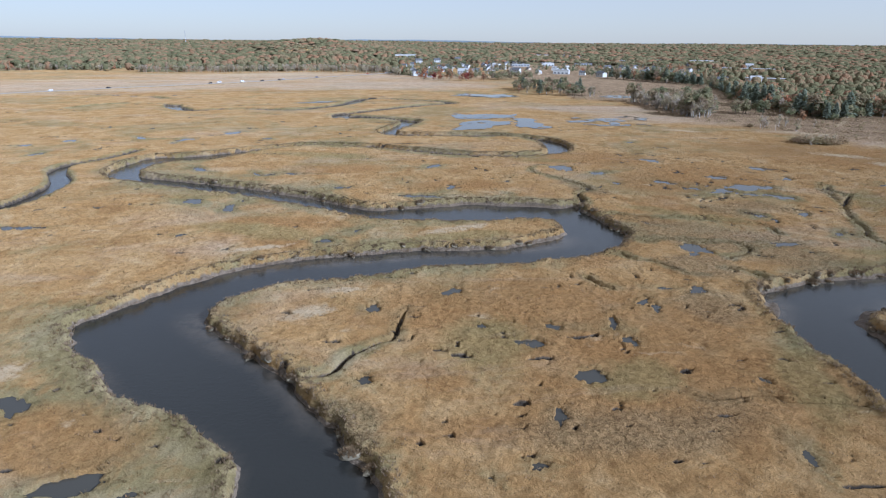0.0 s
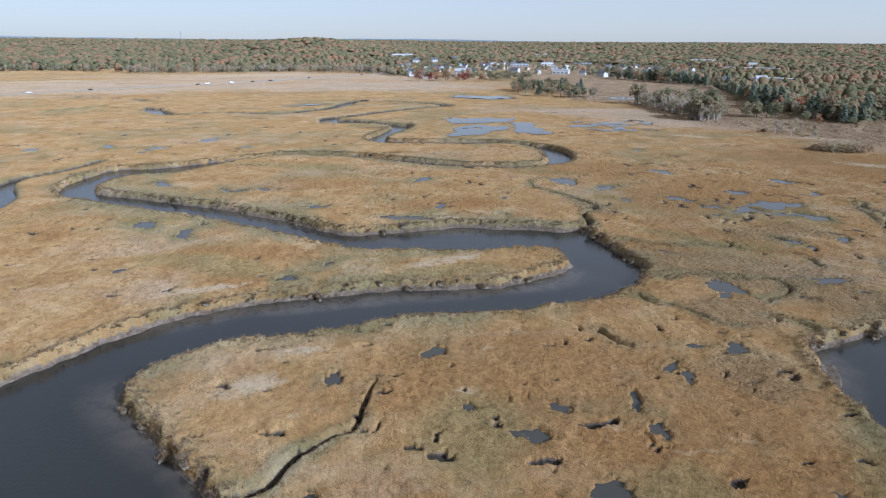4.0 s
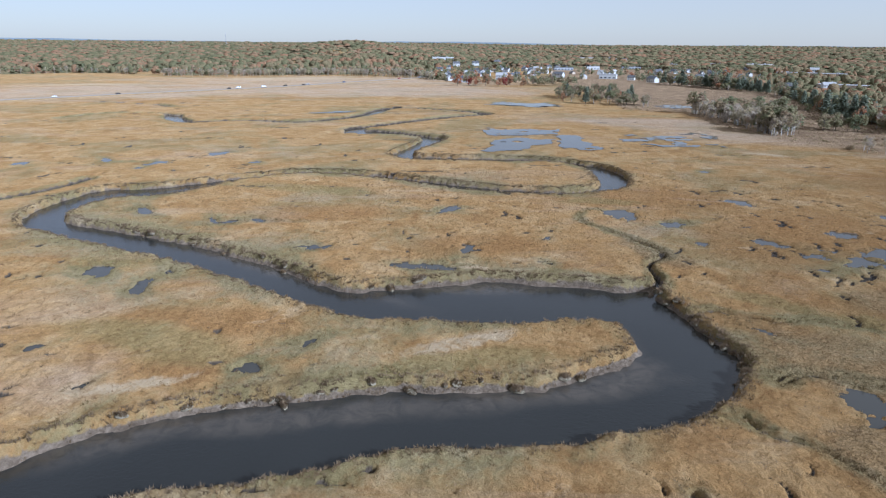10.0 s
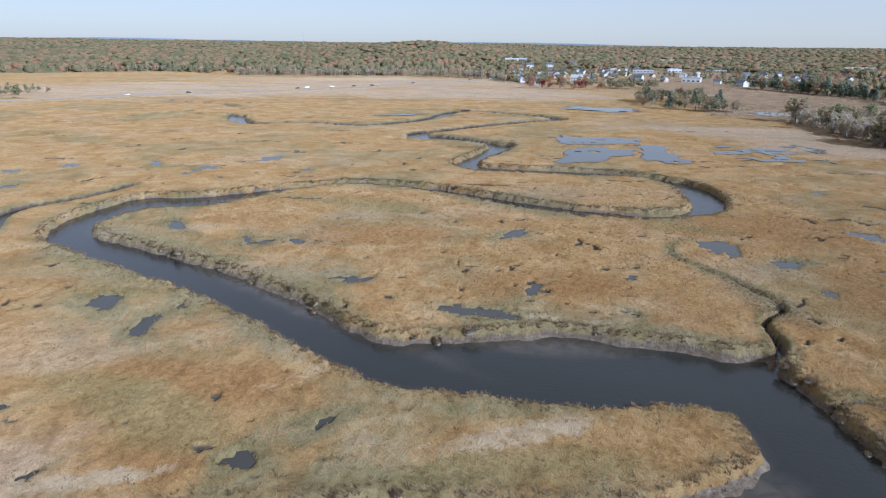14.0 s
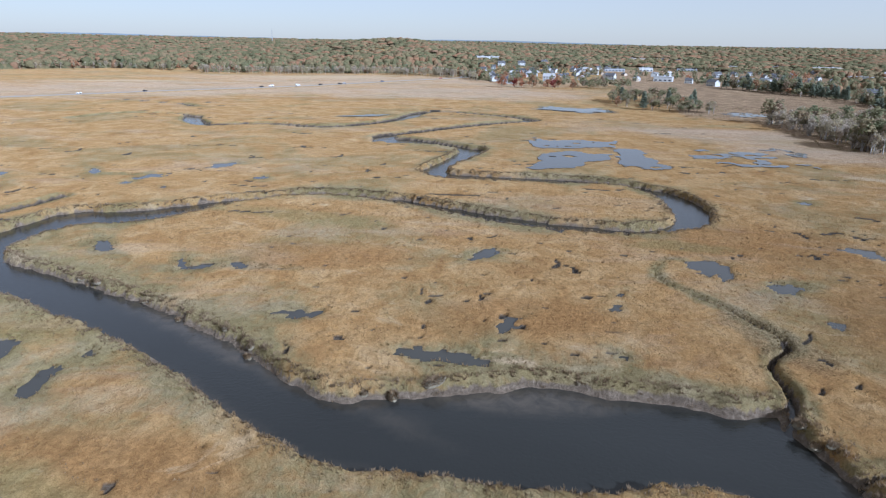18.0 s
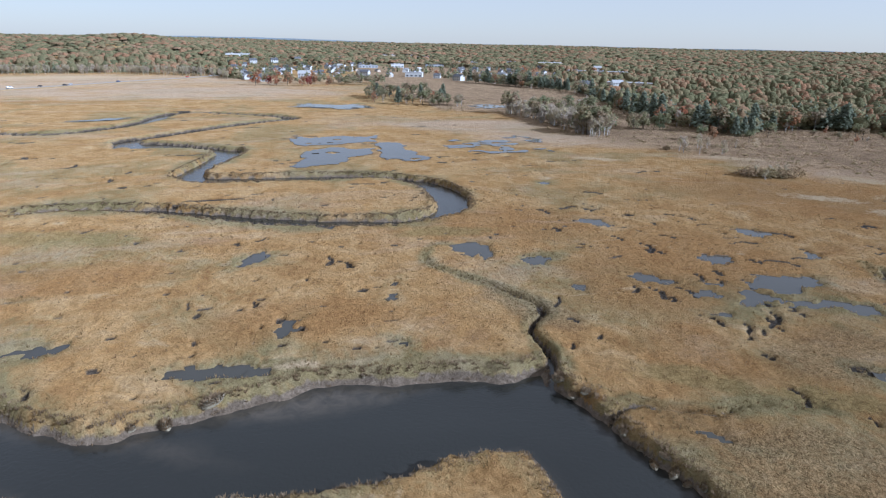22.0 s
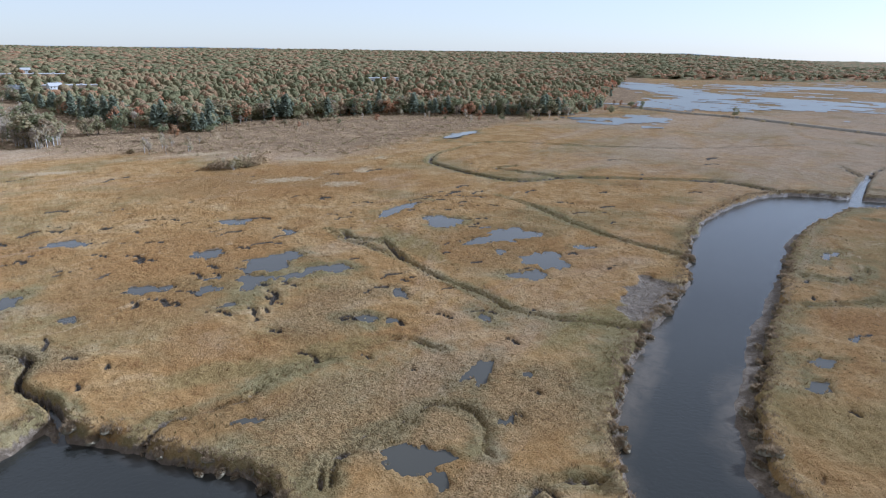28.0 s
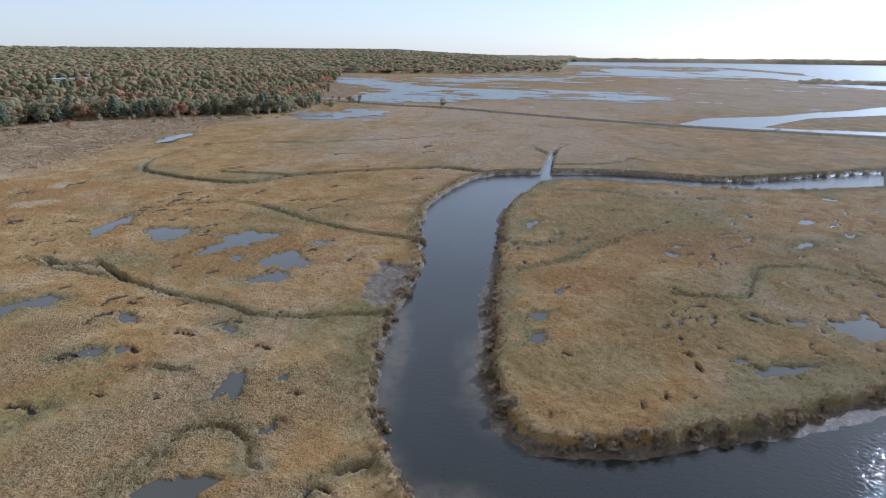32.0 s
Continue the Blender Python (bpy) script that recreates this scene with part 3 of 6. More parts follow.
POOL_LIST += [(41.9, 12, 4.1, 1.2, 84), (4.9, 53.1, 2.1, 1.6, 120), (12.5, 23.2, 4, 1.6, 80), (-91.9, 209.5, 9, 3.8, 140), (-67.2, 199.5, 9, 1.4, 116), (-62.5, 197.5, 7.1, 3.1, 24), (-53.9, 199.7, 4.3, 3.8, 128), (-32, 173.6, 8.6, 3.7, 8), (3.3, 214.8, 11.8, 4.1, 56), (7.9, 172.9, 7.3, 2.8, 60), (-6, 159.1, 8.8, 4.4, 0), (0.9, 158.4, 8.1, 4, 172), (55.9, 211.5, 10.2, 7.6, 48), (59.3, 210.1, 11.1, 5.4, 84), (69.5, 198.6, 7.3, 5.7, 40), (29.8, 183.1, 4.7, 1.9, 56)]
POOL_LIST += [(32.1, 190.5, 2.9, 1.2, 36), (27.4, 161.7, 1.7, 1.4, 132), (71.1, 179.7, 3.8, 3.2, 104), (-77.4, 153.2, 9.6, 4.6, 116), (-63.8, 143.4, 7, 2.9, 88), (-64.1, 146.6, 4.3, 3.7, 104), (-61.5, 153.7, 3.3, 1.8, 128), (-181.4, 288.6, 8.8, 6, 68), (-123.9, 293.8, 10.6, 6.5, 52), (-149.5, 300.4, 10.1, 4, 132), (-126.4, 281.8, 4.2, 3.7, 160), (-106, 320, 13.4, 7.6, 52), (-109.7, 276.3, 3.5, 2.5, 124), (-81.8, 297.8, 5.6, 5.2, 36)]
# edge of the woods and of the heath as seen from the hovering point: (bearing, distance)
HOVER = (3.2, 62.4)
FOREST_EDGE = [(-75, 1250), (-33, 1180), (-29.6, 1174), (-21.9, 1028), (-13, 1009), (-3.6, 951), (-1.4, 900), (0.6, 830), (6, 850), (9, 960), (15, 1000), (20, 860), (28, 760), (33, 540), (36, 480), (41.4, 432), (44, 475), (47.5, 502), (53, 522), (58, 546), (63, 542), (68, 545), (73, 558), (75.5, 640), (76.8, 1100), (77.4, 1490), (82, 1438), (89, 1471), (96, 1690), (97.5, 4990), (140, 4990)]
HEATH_EDGE = [(-70, 4000), (8.5, 4000), (9.5, 900), (12, 740), (14, 640), (16.5, 494), (21.9, 478), (25.9, 382), (31.5, 341), (41.6, 309), (48.3, 306), (52.5, 294), (56.9, 326), (60.6, 370), (64.5, 408), (70, 494), (75.2, 608), (78, 690), (82, 640), (88, 610), (95, 545), (106, 505), (121, 498), (150, 490)]

# stands of plants, and paler marsh that holds haze: (x, y, half length, half width, turn)
RUSTY = [(-7, 35, 6, 5, 0), (2, 19, 12, 4, 0), (44, 51, 14, 12, 0), (35, 27, 9, 4, 10), (-55, 20, 14, 9, 0), (20, 44, 16, 9, 0), (79, 153, 10, 5, 120), (90, 123, 14, 4, -30), (74, 151, 9, 5, -40), (107, 190, 30, 25, 0), (159, 129, 24, 22, 0)]
RUSTY += [(146, 40, 14, 9, -60), (177, 9, 26, 18, -60), (113, 28, 13, 8, -70), (35, 88, 9, 4, 15), (84, 179, 16, 22, 0), (-35, 208, 26, 10, 0), (14, 176, 22, 10, 0), (-40, 126, 18, 6, -15), (76, 232, 28, 22, 0), (198, 240, 60, 40, -45), (-290, 600, 90, 14, 5), (-150, 640, 80, 12, 0), (12, 62, 34, 18, 0), (30, 30, 26, 20, 0), (62, 126, 14, 6, -35), (75, 140, 16, 8, -40), (48, 30, 16, 14, 0)]
OLIVE = [(5, 45, 9, 13, 0), (27, 33, 9, 6, 20), (54, 32, 5, 16, -20), (84, 128, 12, 3, -30), (68, 138, 10, 4, -40), (116, 92, 14, 5, -10), (104, 42, 9, 16, 20), (110, 16, 20, 4, 20), (-49, 243, 30, 7, -20), (54, 227, 14, 5, 0), (-78, 162, 14, 9, 0), (40, 100, 6, 10, 0), (96, 76, 10, 3, 10), (148, 148, 22, 5, 60), (-20, 85, 9, 3, 20), (130, 12, 34, 22, -60), (210, 10, 40, 30, -60), (100, 48, 10, 14, 0), (-50, 118, 22, 7, -20), (5, 110, 20, 4, 12)]
TOUSLED = [(75, 108, 26, 14, -30), (22, 18, 20, 8, 0), (109, 140, 14, 7, -40), (95, 138, 12, 10, 0), (88, 90, 14, 10, -10), (56, 170, 6, 14, 10), (52, 62, 8, 10, 0), (60, 85, 10, 8, 0), (-18, 22, 6, 8, 40)]
# pale ground, mostly far off, with haze painted in as lighter colour
PALE = [(-330, 720, 300, 130, 25), (-60, 740, 190, 90, 0), (-140, 900, 300, 110, 0), (190, 400, 90, 45, -40), (140, 470, 90, 40, -10), (250, 300, 60, 30, -50), (560, 60, 200, 120, -60), (760, -120, 200, 220, -60), (900, -420, 400, 300, 0), (390, 60, 110, 120, 0)]
# bars of silt on the river bed: (x, y, half length, half width, turn)
BARS = [(-41, 55, 15, 6, -45), (-26, 36, 19, 4.5, -57), (32, 110, 8, 5, 30), (16, 103.5, 24, 4, 12), (-20, 96.5, 28, 3.5, 10), (-43, 91, 14, 4, 30), (8, 149.5, 20, 4, 0), (100, 61, 17, 5, 5), (86, 55, 9, 5.5, 35), (66, 63, 11, 4.5, 65), (110, 79, 30, 3.5, 4), (-40, 161, 40, 3.5, -32)]

# ---- field functions ----
def lattice(ix, iy, seed):
    h = (ix * 374761393 + iy * 668265263 + seed * 974634777) & 0xFFFFFFFF
    h = ((h ^ (h >> 13)) * 1274126177) & 0xFFFFFFFF
    return ((h ^ (h >> 16)) & 0xFFFF) / 65535.0


def field(x, y, size, seed=0, octaves=2):
    """Smooth value noise in -1..1 with features of that size."""
    total, amp, norm = np.zeros_like(x), 1.0, 0.0
    for o in range(octaves):
        u, v = x / size + 17.3 * o, y / size - 9.1 * o
        iu, iv = np.floor(u).astype(np.int64), np.floor(v).astype(np.int64)
        fu, fv = u - iu, v - iv
        fu, fv = fu * fu * (3 - 2 * fu), fv * fv * (3 - 2 * fv)
        a, b = lattice(iu, iv, seed + o), lattice(iu + 1, iv, seed + o)
        c, d = lattice(iu, iv + 1, seed + o), lattice(iu + 1, iv + 1, seed + o)
        total += amp * ((a * (1 - fu) + b * fu) * (1 - fv) + (c * (1 - fu) + d * fu) * fv)
        norm, amp, size = norm + amp, amp * 0.5, size * 0.5
    return 2 * total / norm - 1


def step(v, lo, hi):
    s = np.clip((v - lo) / (hi - lo), 0, 1)
    return s * s * (3 - 2 * s)


def spline(points, n=5):
    """Catmull-Rom through the points."""
    p = np.array(points, float)
    q = np.vstack([2 * p[0] - p[1], p, 2 * p[-1] - p[-2]])
    out = []
    for i in range(1, len(q) - 2):
        a, b, c, d = q[i - 1:i + 3]
        for s in np.arange(n) / n:
            out.append(0.5 * (2 * b + (c - a) * s + (2 * a - 5 * b + 4 * c - d) * s * s + (3 * b - a - 3 * c + d) * s ** 3))
    out.append(p[-1])
    return np.array(out)


def line_distance(x, y, line, widths=None):
    """Least distance to a polyline; with widths, the greatest of half width minus distance."""
    best = np.full(x.shape, 1e9)
    for i in range(len(line) - 1):
        ax, ay = line[i]
        dx, dy = line[i + 1] - line[i]
        s = np.clip(((x - ax) * dx + (y - ay) * dy) / max(dx * dx + dy * dy, 1e-9), 0, 1)
        d = np.hypot(x - ax - s * dx, y - ay - s * dy)
        if widths is not None:
            d = d - (widths[i] + (widths[i + 1] - widths[i]) * s)
        np.minimum(best, d, out=best)
    return best


def inside(x, y, ring):
    hit = np.zeros(x.shape, bool)
    for (ax, ay), (bx, by) in zip(ring, np.roll(ring, -1, axis=0)):
        if ay != by:
            hit ^= ((ay > y) != (by > y)) & (x < (bx - ax) * (y - ay) / (by - ay) + ax)
    return hit


def near(x, y, pts, pad):
    lo, hi = pts.min(0) - pad, pts.max(0) + pad
    return np.nonzero((x > lo[0]) & (x < hi[0]) & (y > lo[1]) & (y < hi[1]))[0]


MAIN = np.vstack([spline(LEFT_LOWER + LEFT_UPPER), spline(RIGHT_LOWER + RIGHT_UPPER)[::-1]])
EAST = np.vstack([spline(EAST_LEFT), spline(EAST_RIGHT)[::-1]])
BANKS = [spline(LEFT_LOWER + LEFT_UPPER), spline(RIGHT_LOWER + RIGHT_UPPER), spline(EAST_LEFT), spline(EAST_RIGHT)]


def spread_over(x, y, stands, warp):
    """Greatest of the ellipses' covers at each place, their edges blurred by the warp."""
    best = np.zeros(x.shape)
    wx, wy = x + warp * field(x, y, 3.2 * warp, 93, 3), y + warp * field(x, y, 3.2 * warp, 94, 3)
    for ex, ey, el, ew, turn in stands:
        k = np.nonzero((abs(x - ex) < 1.6 * max(el, ew) + 2 * warp) & (abs(y - ey) < 1.6 * max(el, ew) + 2 * warp))[0]
        c, s = math.cos(radians(turn)), math.sin(radians(turn))
        u, v = (wx[k] - ex) * c + (wy[k] - ey) * s, -(wx[k] - ex) * s + (wy[k] - ey) * c
        best[k] = np.maximum(best[k], np.clip(1.7 * (1 - np.hypot(u / (1.25 * el), v / (1.25 * ew))), 0, 1))
    return best


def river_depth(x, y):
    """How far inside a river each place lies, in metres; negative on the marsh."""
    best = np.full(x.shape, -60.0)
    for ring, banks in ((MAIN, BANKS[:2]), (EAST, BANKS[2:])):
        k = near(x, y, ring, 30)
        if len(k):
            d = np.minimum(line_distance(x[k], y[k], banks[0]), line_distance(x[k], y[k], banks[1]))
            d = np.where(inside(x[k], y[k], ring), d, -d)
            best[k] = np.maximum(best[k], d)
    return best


SLOT_LINES = []
for i, (sx, sy) in enumerate(SLOTS):          # short crooked cracks lying across the slope of the marsh
    a, n = 0.9 + 0.5 * math.sin(2.3 * i), (1.5 + 0.8 * math.sin(5.1 * i)) * (0.7 + 0.0035 * math.hypot(sx, sy))
    a += 1.57 if sx > 110 else 0.6
    c, s = n * math.cos(a), n * math.sin(a)
    w = 0.04 + 0.0036 * math.hypot(sx, sy)
    SLOT_LINES.append((w, 0.6 * w, [(sx - c, sy - s), (sx + 0.35 * s, sy - 0.35 * c), (sx + c, sy + s)]))

slot_rng = random.Random(31)
for i in range(110):                          # long dark cracks over the far marsh
    sx, sy = slot_rng.uniform(-290, 170), slot_rng.uniform(225, 590)
    n, k = slot_rng.uniform(2.5, 9), slot_rng.uniform(-1.5, 1.5)
    SLOT_LINES.append((0.9, 0.6, [(sx - n, sy - k), (sx, sy + k), (sx + n, sy - 0.4 * k)]))


def creek_depth(x, y, lines):
    best = np.full(x.shape, -60.0)
    for w0, w1, pts in lines:
        line = spline(pts, 4)
        k = near(x, y, line, 25)
        if len(k):
            best[k] = np.maximum(best[k], -line_distance(x[k], y[k], line, np.linspace(w0, w1, len(line))))
    return best


def pool_shape(i, length, width, a):
    """Radius factor of a pool's uneven outline at the angle a."""
    s = i * 1.7
    return 1 + 0.17 * np.sin(2 * a + s) + 0.15 * np.sin(3 * a + 2.3 * s) + 0.11 * np.sin(5 * a + 3.1 * s) + 0.09 * np.sin(8 * a + 0.7 * s) + 0.06 * np.sin(13 * a + s)


# bleached wrack and beaten-down straw: (x, y, half length, half width, turn)
WRACK = [(5, 118, 19, 4.2, 24), (-220, 960, 200, 45, 0), (-420, 800, 120, 30, 30), (-46, 102, 14, 3.2, 22), (-28, 61, 9, 5, 30), (-22, 72, 8, 2.6, 10), (-72, 38, 9, 5, 60), (8, 158, 9, 2.2, -8), (116, 292, 7, 5, 0), (200, 238, 24, 9, -40), (235, 225, 14, 7, 20), (-28, 80, 8, 2, 5), (245, 262, 10, 22, 30), (160, 330, 22, 8, -30), (288, 370, 42, 5, 47), (230, 318, 30, 9, -30), (205, 214, 14, 9, -40), (267, 236, 8, 6, 0)]
MUDFLAT = (141, 83.5, 17, 7)
BEACHES = [(97, 60.5, 8, 2.6, 8), (88, 56, 5, 2, 35), (142, 81, 14, 2.5, 0), (66, 62, 6, 2, 65)]


def pool_depth(x, y):
    best = np.full(x.shape, -9.0)
    for i, (px, py, length, width, turn) in enumerate(POOL_LIST):
        reach = max(length, width)
        k = np.nonzero((abs(x - px) < reach + 3) & (abs(y - py) < reach + 3))[0]
        if not len(k):
            continue
        c, s = math.cos(radians(turn)), math.sin(radians(turn))
        u, v = (x[k] - px) * c + (y[k] - py) * s, -(x[k] - px) * s + (y[k] - py) * c
        g = max(1.0, 0.42 * math.sqrt(length * width))
        u, v = u + 0.42 * g * field(x[k], y[k], g, 90 + i, 3), v + 0.32 * g * field(x[k], y[k], g, 190 + i, 3)
        a = np.arctan2(v / width, u / length)
        e = np.hypot(u / (length * 0.54), v / (width * 0.54)) / pool_shape(i, length, width, a)
        best[k] = np.maximum(best[k], (1 - e) * min(length, width) * 0.5)
    return best


def polar(x, y):
    dx, dy = x - HOVER[0], y - HOVER[1]
    return np.degrees(np.arctan2(dx, dy)), np.hypot(dx, dy)


def edge_at(az, table):
    a = np.array(table, float)
    return np.interp(az, a[:, 0], a[:, 1])


def upland(x, y):
    """Height of the dry land behind the marsh."""
    az, r = polar(x, y)
    land = 1 - step(az, 78, 97)
    far = step(r, 1100, 4700) * 46 + step(r, 3000, 4800) * 6 * field(x, y, 900, 5)
    hill = 40 * np.exp(-((az + 8) / 8.0) ** 2 - ((r - 1900) / 480) ** 2)
    ridge = 10 * np.exp(-((az - 30) / 14.0) ** 2 - ((r - 2600) / 700) ** 2)
    return land * (far + hill + ridge + 3 * step(r, 500, 900) * (1 - step(az, 70, 74)) * (field(x, y, 260, 7) + 0.6))


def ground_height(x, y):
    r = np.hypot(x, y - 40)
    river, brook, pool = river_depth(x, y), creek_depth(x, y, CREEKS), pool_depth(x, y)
    slot = creek_depth(x, y, SLOT_LINES)
    warp = 1.15 * field(x, y, 6.0, 1, 3) + 0.65 * field(x, y, 2.1, 2, 2)
    river, brook, slot = river + warp, brook + 0.28 * warp, slot + 0.22 * warp
    pool = pool + 0.22 * field(x, y, 1.2, 3, 2)
    az, dist = polar(x, y)
    heath = step(dist - edge_at(az, HEATH_EDGE), -60, 120) * (1 - 0.62 * step(az, 76, 80))
    lump = np.clip(0.55 + 0.9 * field(x, y, 1.9, 14, 2), 0, 1)
    shore = 0.85 * lump * step(river, -2.6, -0.6) * (1 - step(river, 0.0, 0.9)) * (0.55 + 0.45 * field(x, y, 17, 15, 1))
    z = 0.14 * field(x, y, 22, 11, 3) + 0.27 * field(x, y, 1.9, 12, 2) * (1 - step(r, 300, 700)) 
    shore_keep = shore
    z = z + shore
    hole = step(field(x * 0.7, y * 1.25, 2.5, 21, 2), 0.62, 0.68) * step(field(x, y, 55, 22, 1), -0.35, 0.2) * (1 - step(r, 260, 420))
    z = z - 0.75 * hole
    flat = 1.0 + 1.1 * (field(x, y, 30, 31, 1) + 0.2)
    steep = step(y, 175, 225)
    shelf = step(x, 45, 55) * (1 - step(y, 62, 76)) * step(y, -30, 0)
    bank = (1.5 - 0.15 * shelf + 0.6 * steep) * step(river, -0.1, 1.25 - 0.2 * steep) + np.clip((river - 0.8) * (0.5 - 0.25 * shelf + 0.25 * steep) / np.maximum(flat, 0.6), 0, 2.6)
    z = (z - shore_keep) * (1 - step(river, -0.2, 1.2)) + shore_keep - bank
    bar = spread_over(x, y, BARS, 1.5)
    z = np.where(river > 0.6, np.maximum(z, np.maximum(-2.85 + 0.96 * bar, -2.85 + 1.3 * spread_over(x, y, BEACHES, 1.2))), z)
    gully = np.maximum(np.clip((brook + 0.12) * 2.6, 0, 2.2), np.clip((slot + 0.12) * 1.5, 0, 0.6))
    z = np.minimum(z, z * 0.3 - gully + 9.0 * (gully <= 0))
    z = z * (1 - step(pool, -0.25, 0.05)) - 0.62 * step(pool, -0.12, 0.25)
    z = z + upland(x, y)
    flats = 1 - np.hypot((x - MUDFLAT[0]) / MUDFLAT[2], (y - MUDFLAT[1]) / MUDFLAT[3]) + 0.35 * field(x, y, 3.5, 71, 2)
    slip = step(flats, 0.0, 0.35)
    z = z - 0.7 * slip * (river < 0.5)
    mud = np.clip(slip + step(river, 0.55, 1.15) + step(np.maximum(brook, slot), 0.0, 0.42) + step(pool, 0.0, 0.3) + 0.9 * hole, 0, 1)
    side = np.clip(step(river, -9, -1.0) * 0.5 + 0.75 * step(brook, -3.2, -0.3) + 0.5 * step(pool, -3.5, 0), 0, 0.84)
    # wet peat and painted shade down in slots, holes and gullies
    peat_shade = np.clip(step(slot, 0.0, 0.3) + 0.8 * hole + 0.75 * step(brook, 0.1, 0.5) * (1 - step(brook, 1.6, 2.4)), 0, 1) * (river < 0.2) * (pool < 0)
    return z, mud, side, heath, river, peat_shade


def sheet(name, verts, nu, nv, closed, material, smooth=True, keep=None, attributes=None):
    """A grid of nu rings by nv columns as one mesh."""
    i, j = np.meshgrid(np.arange(nu - 1), np.arange(nv if closed else nv - 1), indexing="ij")
    a, b = i * nv + j, i * nv + (j + 1) % nv
    quads = np.stack([a, b, b + nv, a + nv], -1).reshape(-1, 4)
    if keep is not None:
        quads = quads[keep[quads].any(1)]
    used, back = np.unique(quads, return_inverse=True)
    quads = back.reshape(-1, 4).astype(np.int32)
    me = bpy.data.meshes.new(name)
    me.vertices.add(len(used))
    me.vertices.foreach_set("co", verts[used].astype(np.float32).ravel())
    me.loops.add(quads.size)
    me.loops.foreach_set("vertex_index", quads.ravel())
    me.polygons.add(len(quads))
    me.polygons.foreach_set("loop_start", np.arange(0, quads.size, 4, dtype=np.int32))
    me.polygons.foreach_set("use_smooth", np.full(len(quads), smooth))
    for key, values in (attributes or {}).items():
        layer = me.color_attributes.new(key, "FLOAT_COLOR", "POINT")
        layer.data.foreach_set("color", values[used].astype(np.float32).ravel())
    me.update(calc_edges=True)
    me.validate()
    me.materials.append(material)
    return new(name, me)


# ---- ground: one sheet, finest round the flight line ----
fine_az = np.arange(-86.0, 126.0, 0.19)
azs = np.radians(np.concatenate([fine_az, np.arange(126.0, 273.9, 3.0)]))
rs = [1.0]
while rs[-1] < 4990:
    r = rs[-1]
    rs.append(r + (max(0.5, 0.0060 * r) if r < 620 else 0.022 * r))
rs = np.array(rs)
rr, aa = np.meshgrid(rs, azs, indexing="ij")
gx, gy = (rr * np.sin(aa)).ravel(), (rr * np.cos(aa)).ravel()
gz, mud, side, heath, river_in, peat_shade = ground_height(gx, gy)
straw = np.zeros_like(mud)
for sx, sy, sl, sw, turn in WRACK:
    c, s = math.cos(radians(turn)), math.sin(radians(turn))
    u, v = (gx - sx) * c + (gy - sy) * s, -(gx - sx) * s + (gy - sy) * c
    straw = np.maximum(straw, np.clip(1.5 * (1 - np.hypot(u / sl, v / sw)), 0, 1))
straw = straw * (1 - mud)
cover = np.stack([mud, side, heath, straw], 1)
plants = np.stack([spread_over(gx, gy, RUSTY, 5.0), spread_over(gx, gy, OLIVE, 4.0), spread_over(gx, gy, TOUSLED, 4.0), spread_over(gx, gy, PALE, 14.0)], 1)
ground = sheet("ground", np.stack([gx, gy, gz], 1), len(rs), len(azs), True, MARSH, attributes={"cover": cover, "plants": plants, "peat_shade": np.stack([peat_shade] * 4, 1)})
tagged(ground, "flat golden salt marsh with tidal creeks and muddy banks", "ground", kind="structure")


# ---- water ----
WATER_Z = -1.8


def pad_plane(name, x0, y0, x1, y1, z, material, label):
    me = bpy.data.meshes.new(name)
    me.from_pydata([(x0, y0, z), (x1, y0, z), (x1, y1, z), (x0, y1, z)], [], [(0, 1, 2, 3)])
    me.materials.append(material)
    return tagged(new(name, me), label, "water", kind="structure")


pad_plane("water", -420, -140, 420, 660, WATER_Z - 0.05, RIVER, "dark still water in the tidal creeks")
qx, qy = np.arange(-150, 320, 1.4), np.arange(-110, 420, 1.4)
ux, uy = [g.ravel() for g in np.meshgrid(qx, qy, indexing="ij")]
deep = river_depth(ux, uy)
silt = np.clip(0.75 * spread_over(ux, uy, BARS, 1.5), 0, 0.75)
silt = np.maximum(silt, 0.4 * (1 - step(deep + 0.8 * field(ux, uy, 7, 95, 2), 1.0, 3.2)))
stain = np.stack([silt, silt, silt, silt], 1)
river = sheet("water_river", np.stack([ux, uy, np.full_like(ux, WATER_Z)], 1), len(qx), len(qy), False, RIVER, keep=deep > -2.5, attributes={"cover": stain})
tagged(river, "dark still tidal river with silty shallows between mud banks", "water", kind="structure")


def pieces(u, v, wet, shape):
    """The separate sheets of water in a wet grid, largest first, each as its own mesh."""
    idx = np.arange(u.size).reshape(shape)
    quads = np.stack([idx[:-1, :-1], idx[1:, :-1], idx[1:, 1:], idx[:-1, 1:]], -1).reshape(-1, 4)
    quads = quads[wet[quads].sum(1) >= 3]
    mark = np.arange(u.size)
    while True:                                    # spread the lowest number through each sheet
        low = mark[quads].min(1)
        before = mark.copy()
        for c in range(4):
            np.minimum.at(mark, quads[:, c], low)
        if (mark == before).all():
            break
    which = mark[quads[:, 0]]
    out = []
    for w in np.unique(which):
        q = quads[which == w]
        if len(q) < 5:
            continue
        used, back = np.unique(q, return_inverse=True)
        mu, mv = u[used].mean(), v[used].mean()
        me = bpy.data.meshes.new("marsh_pool")
        me.from_pydata(np.stack([u[used] - mu, v[used] - mv, 0 * mu + 0 * u[used]], 1).tolist(), [], back.reshape(-1, 4).tolist())
        me.materials.append(POOL)
        out.append((me, mu, mv))
    return out


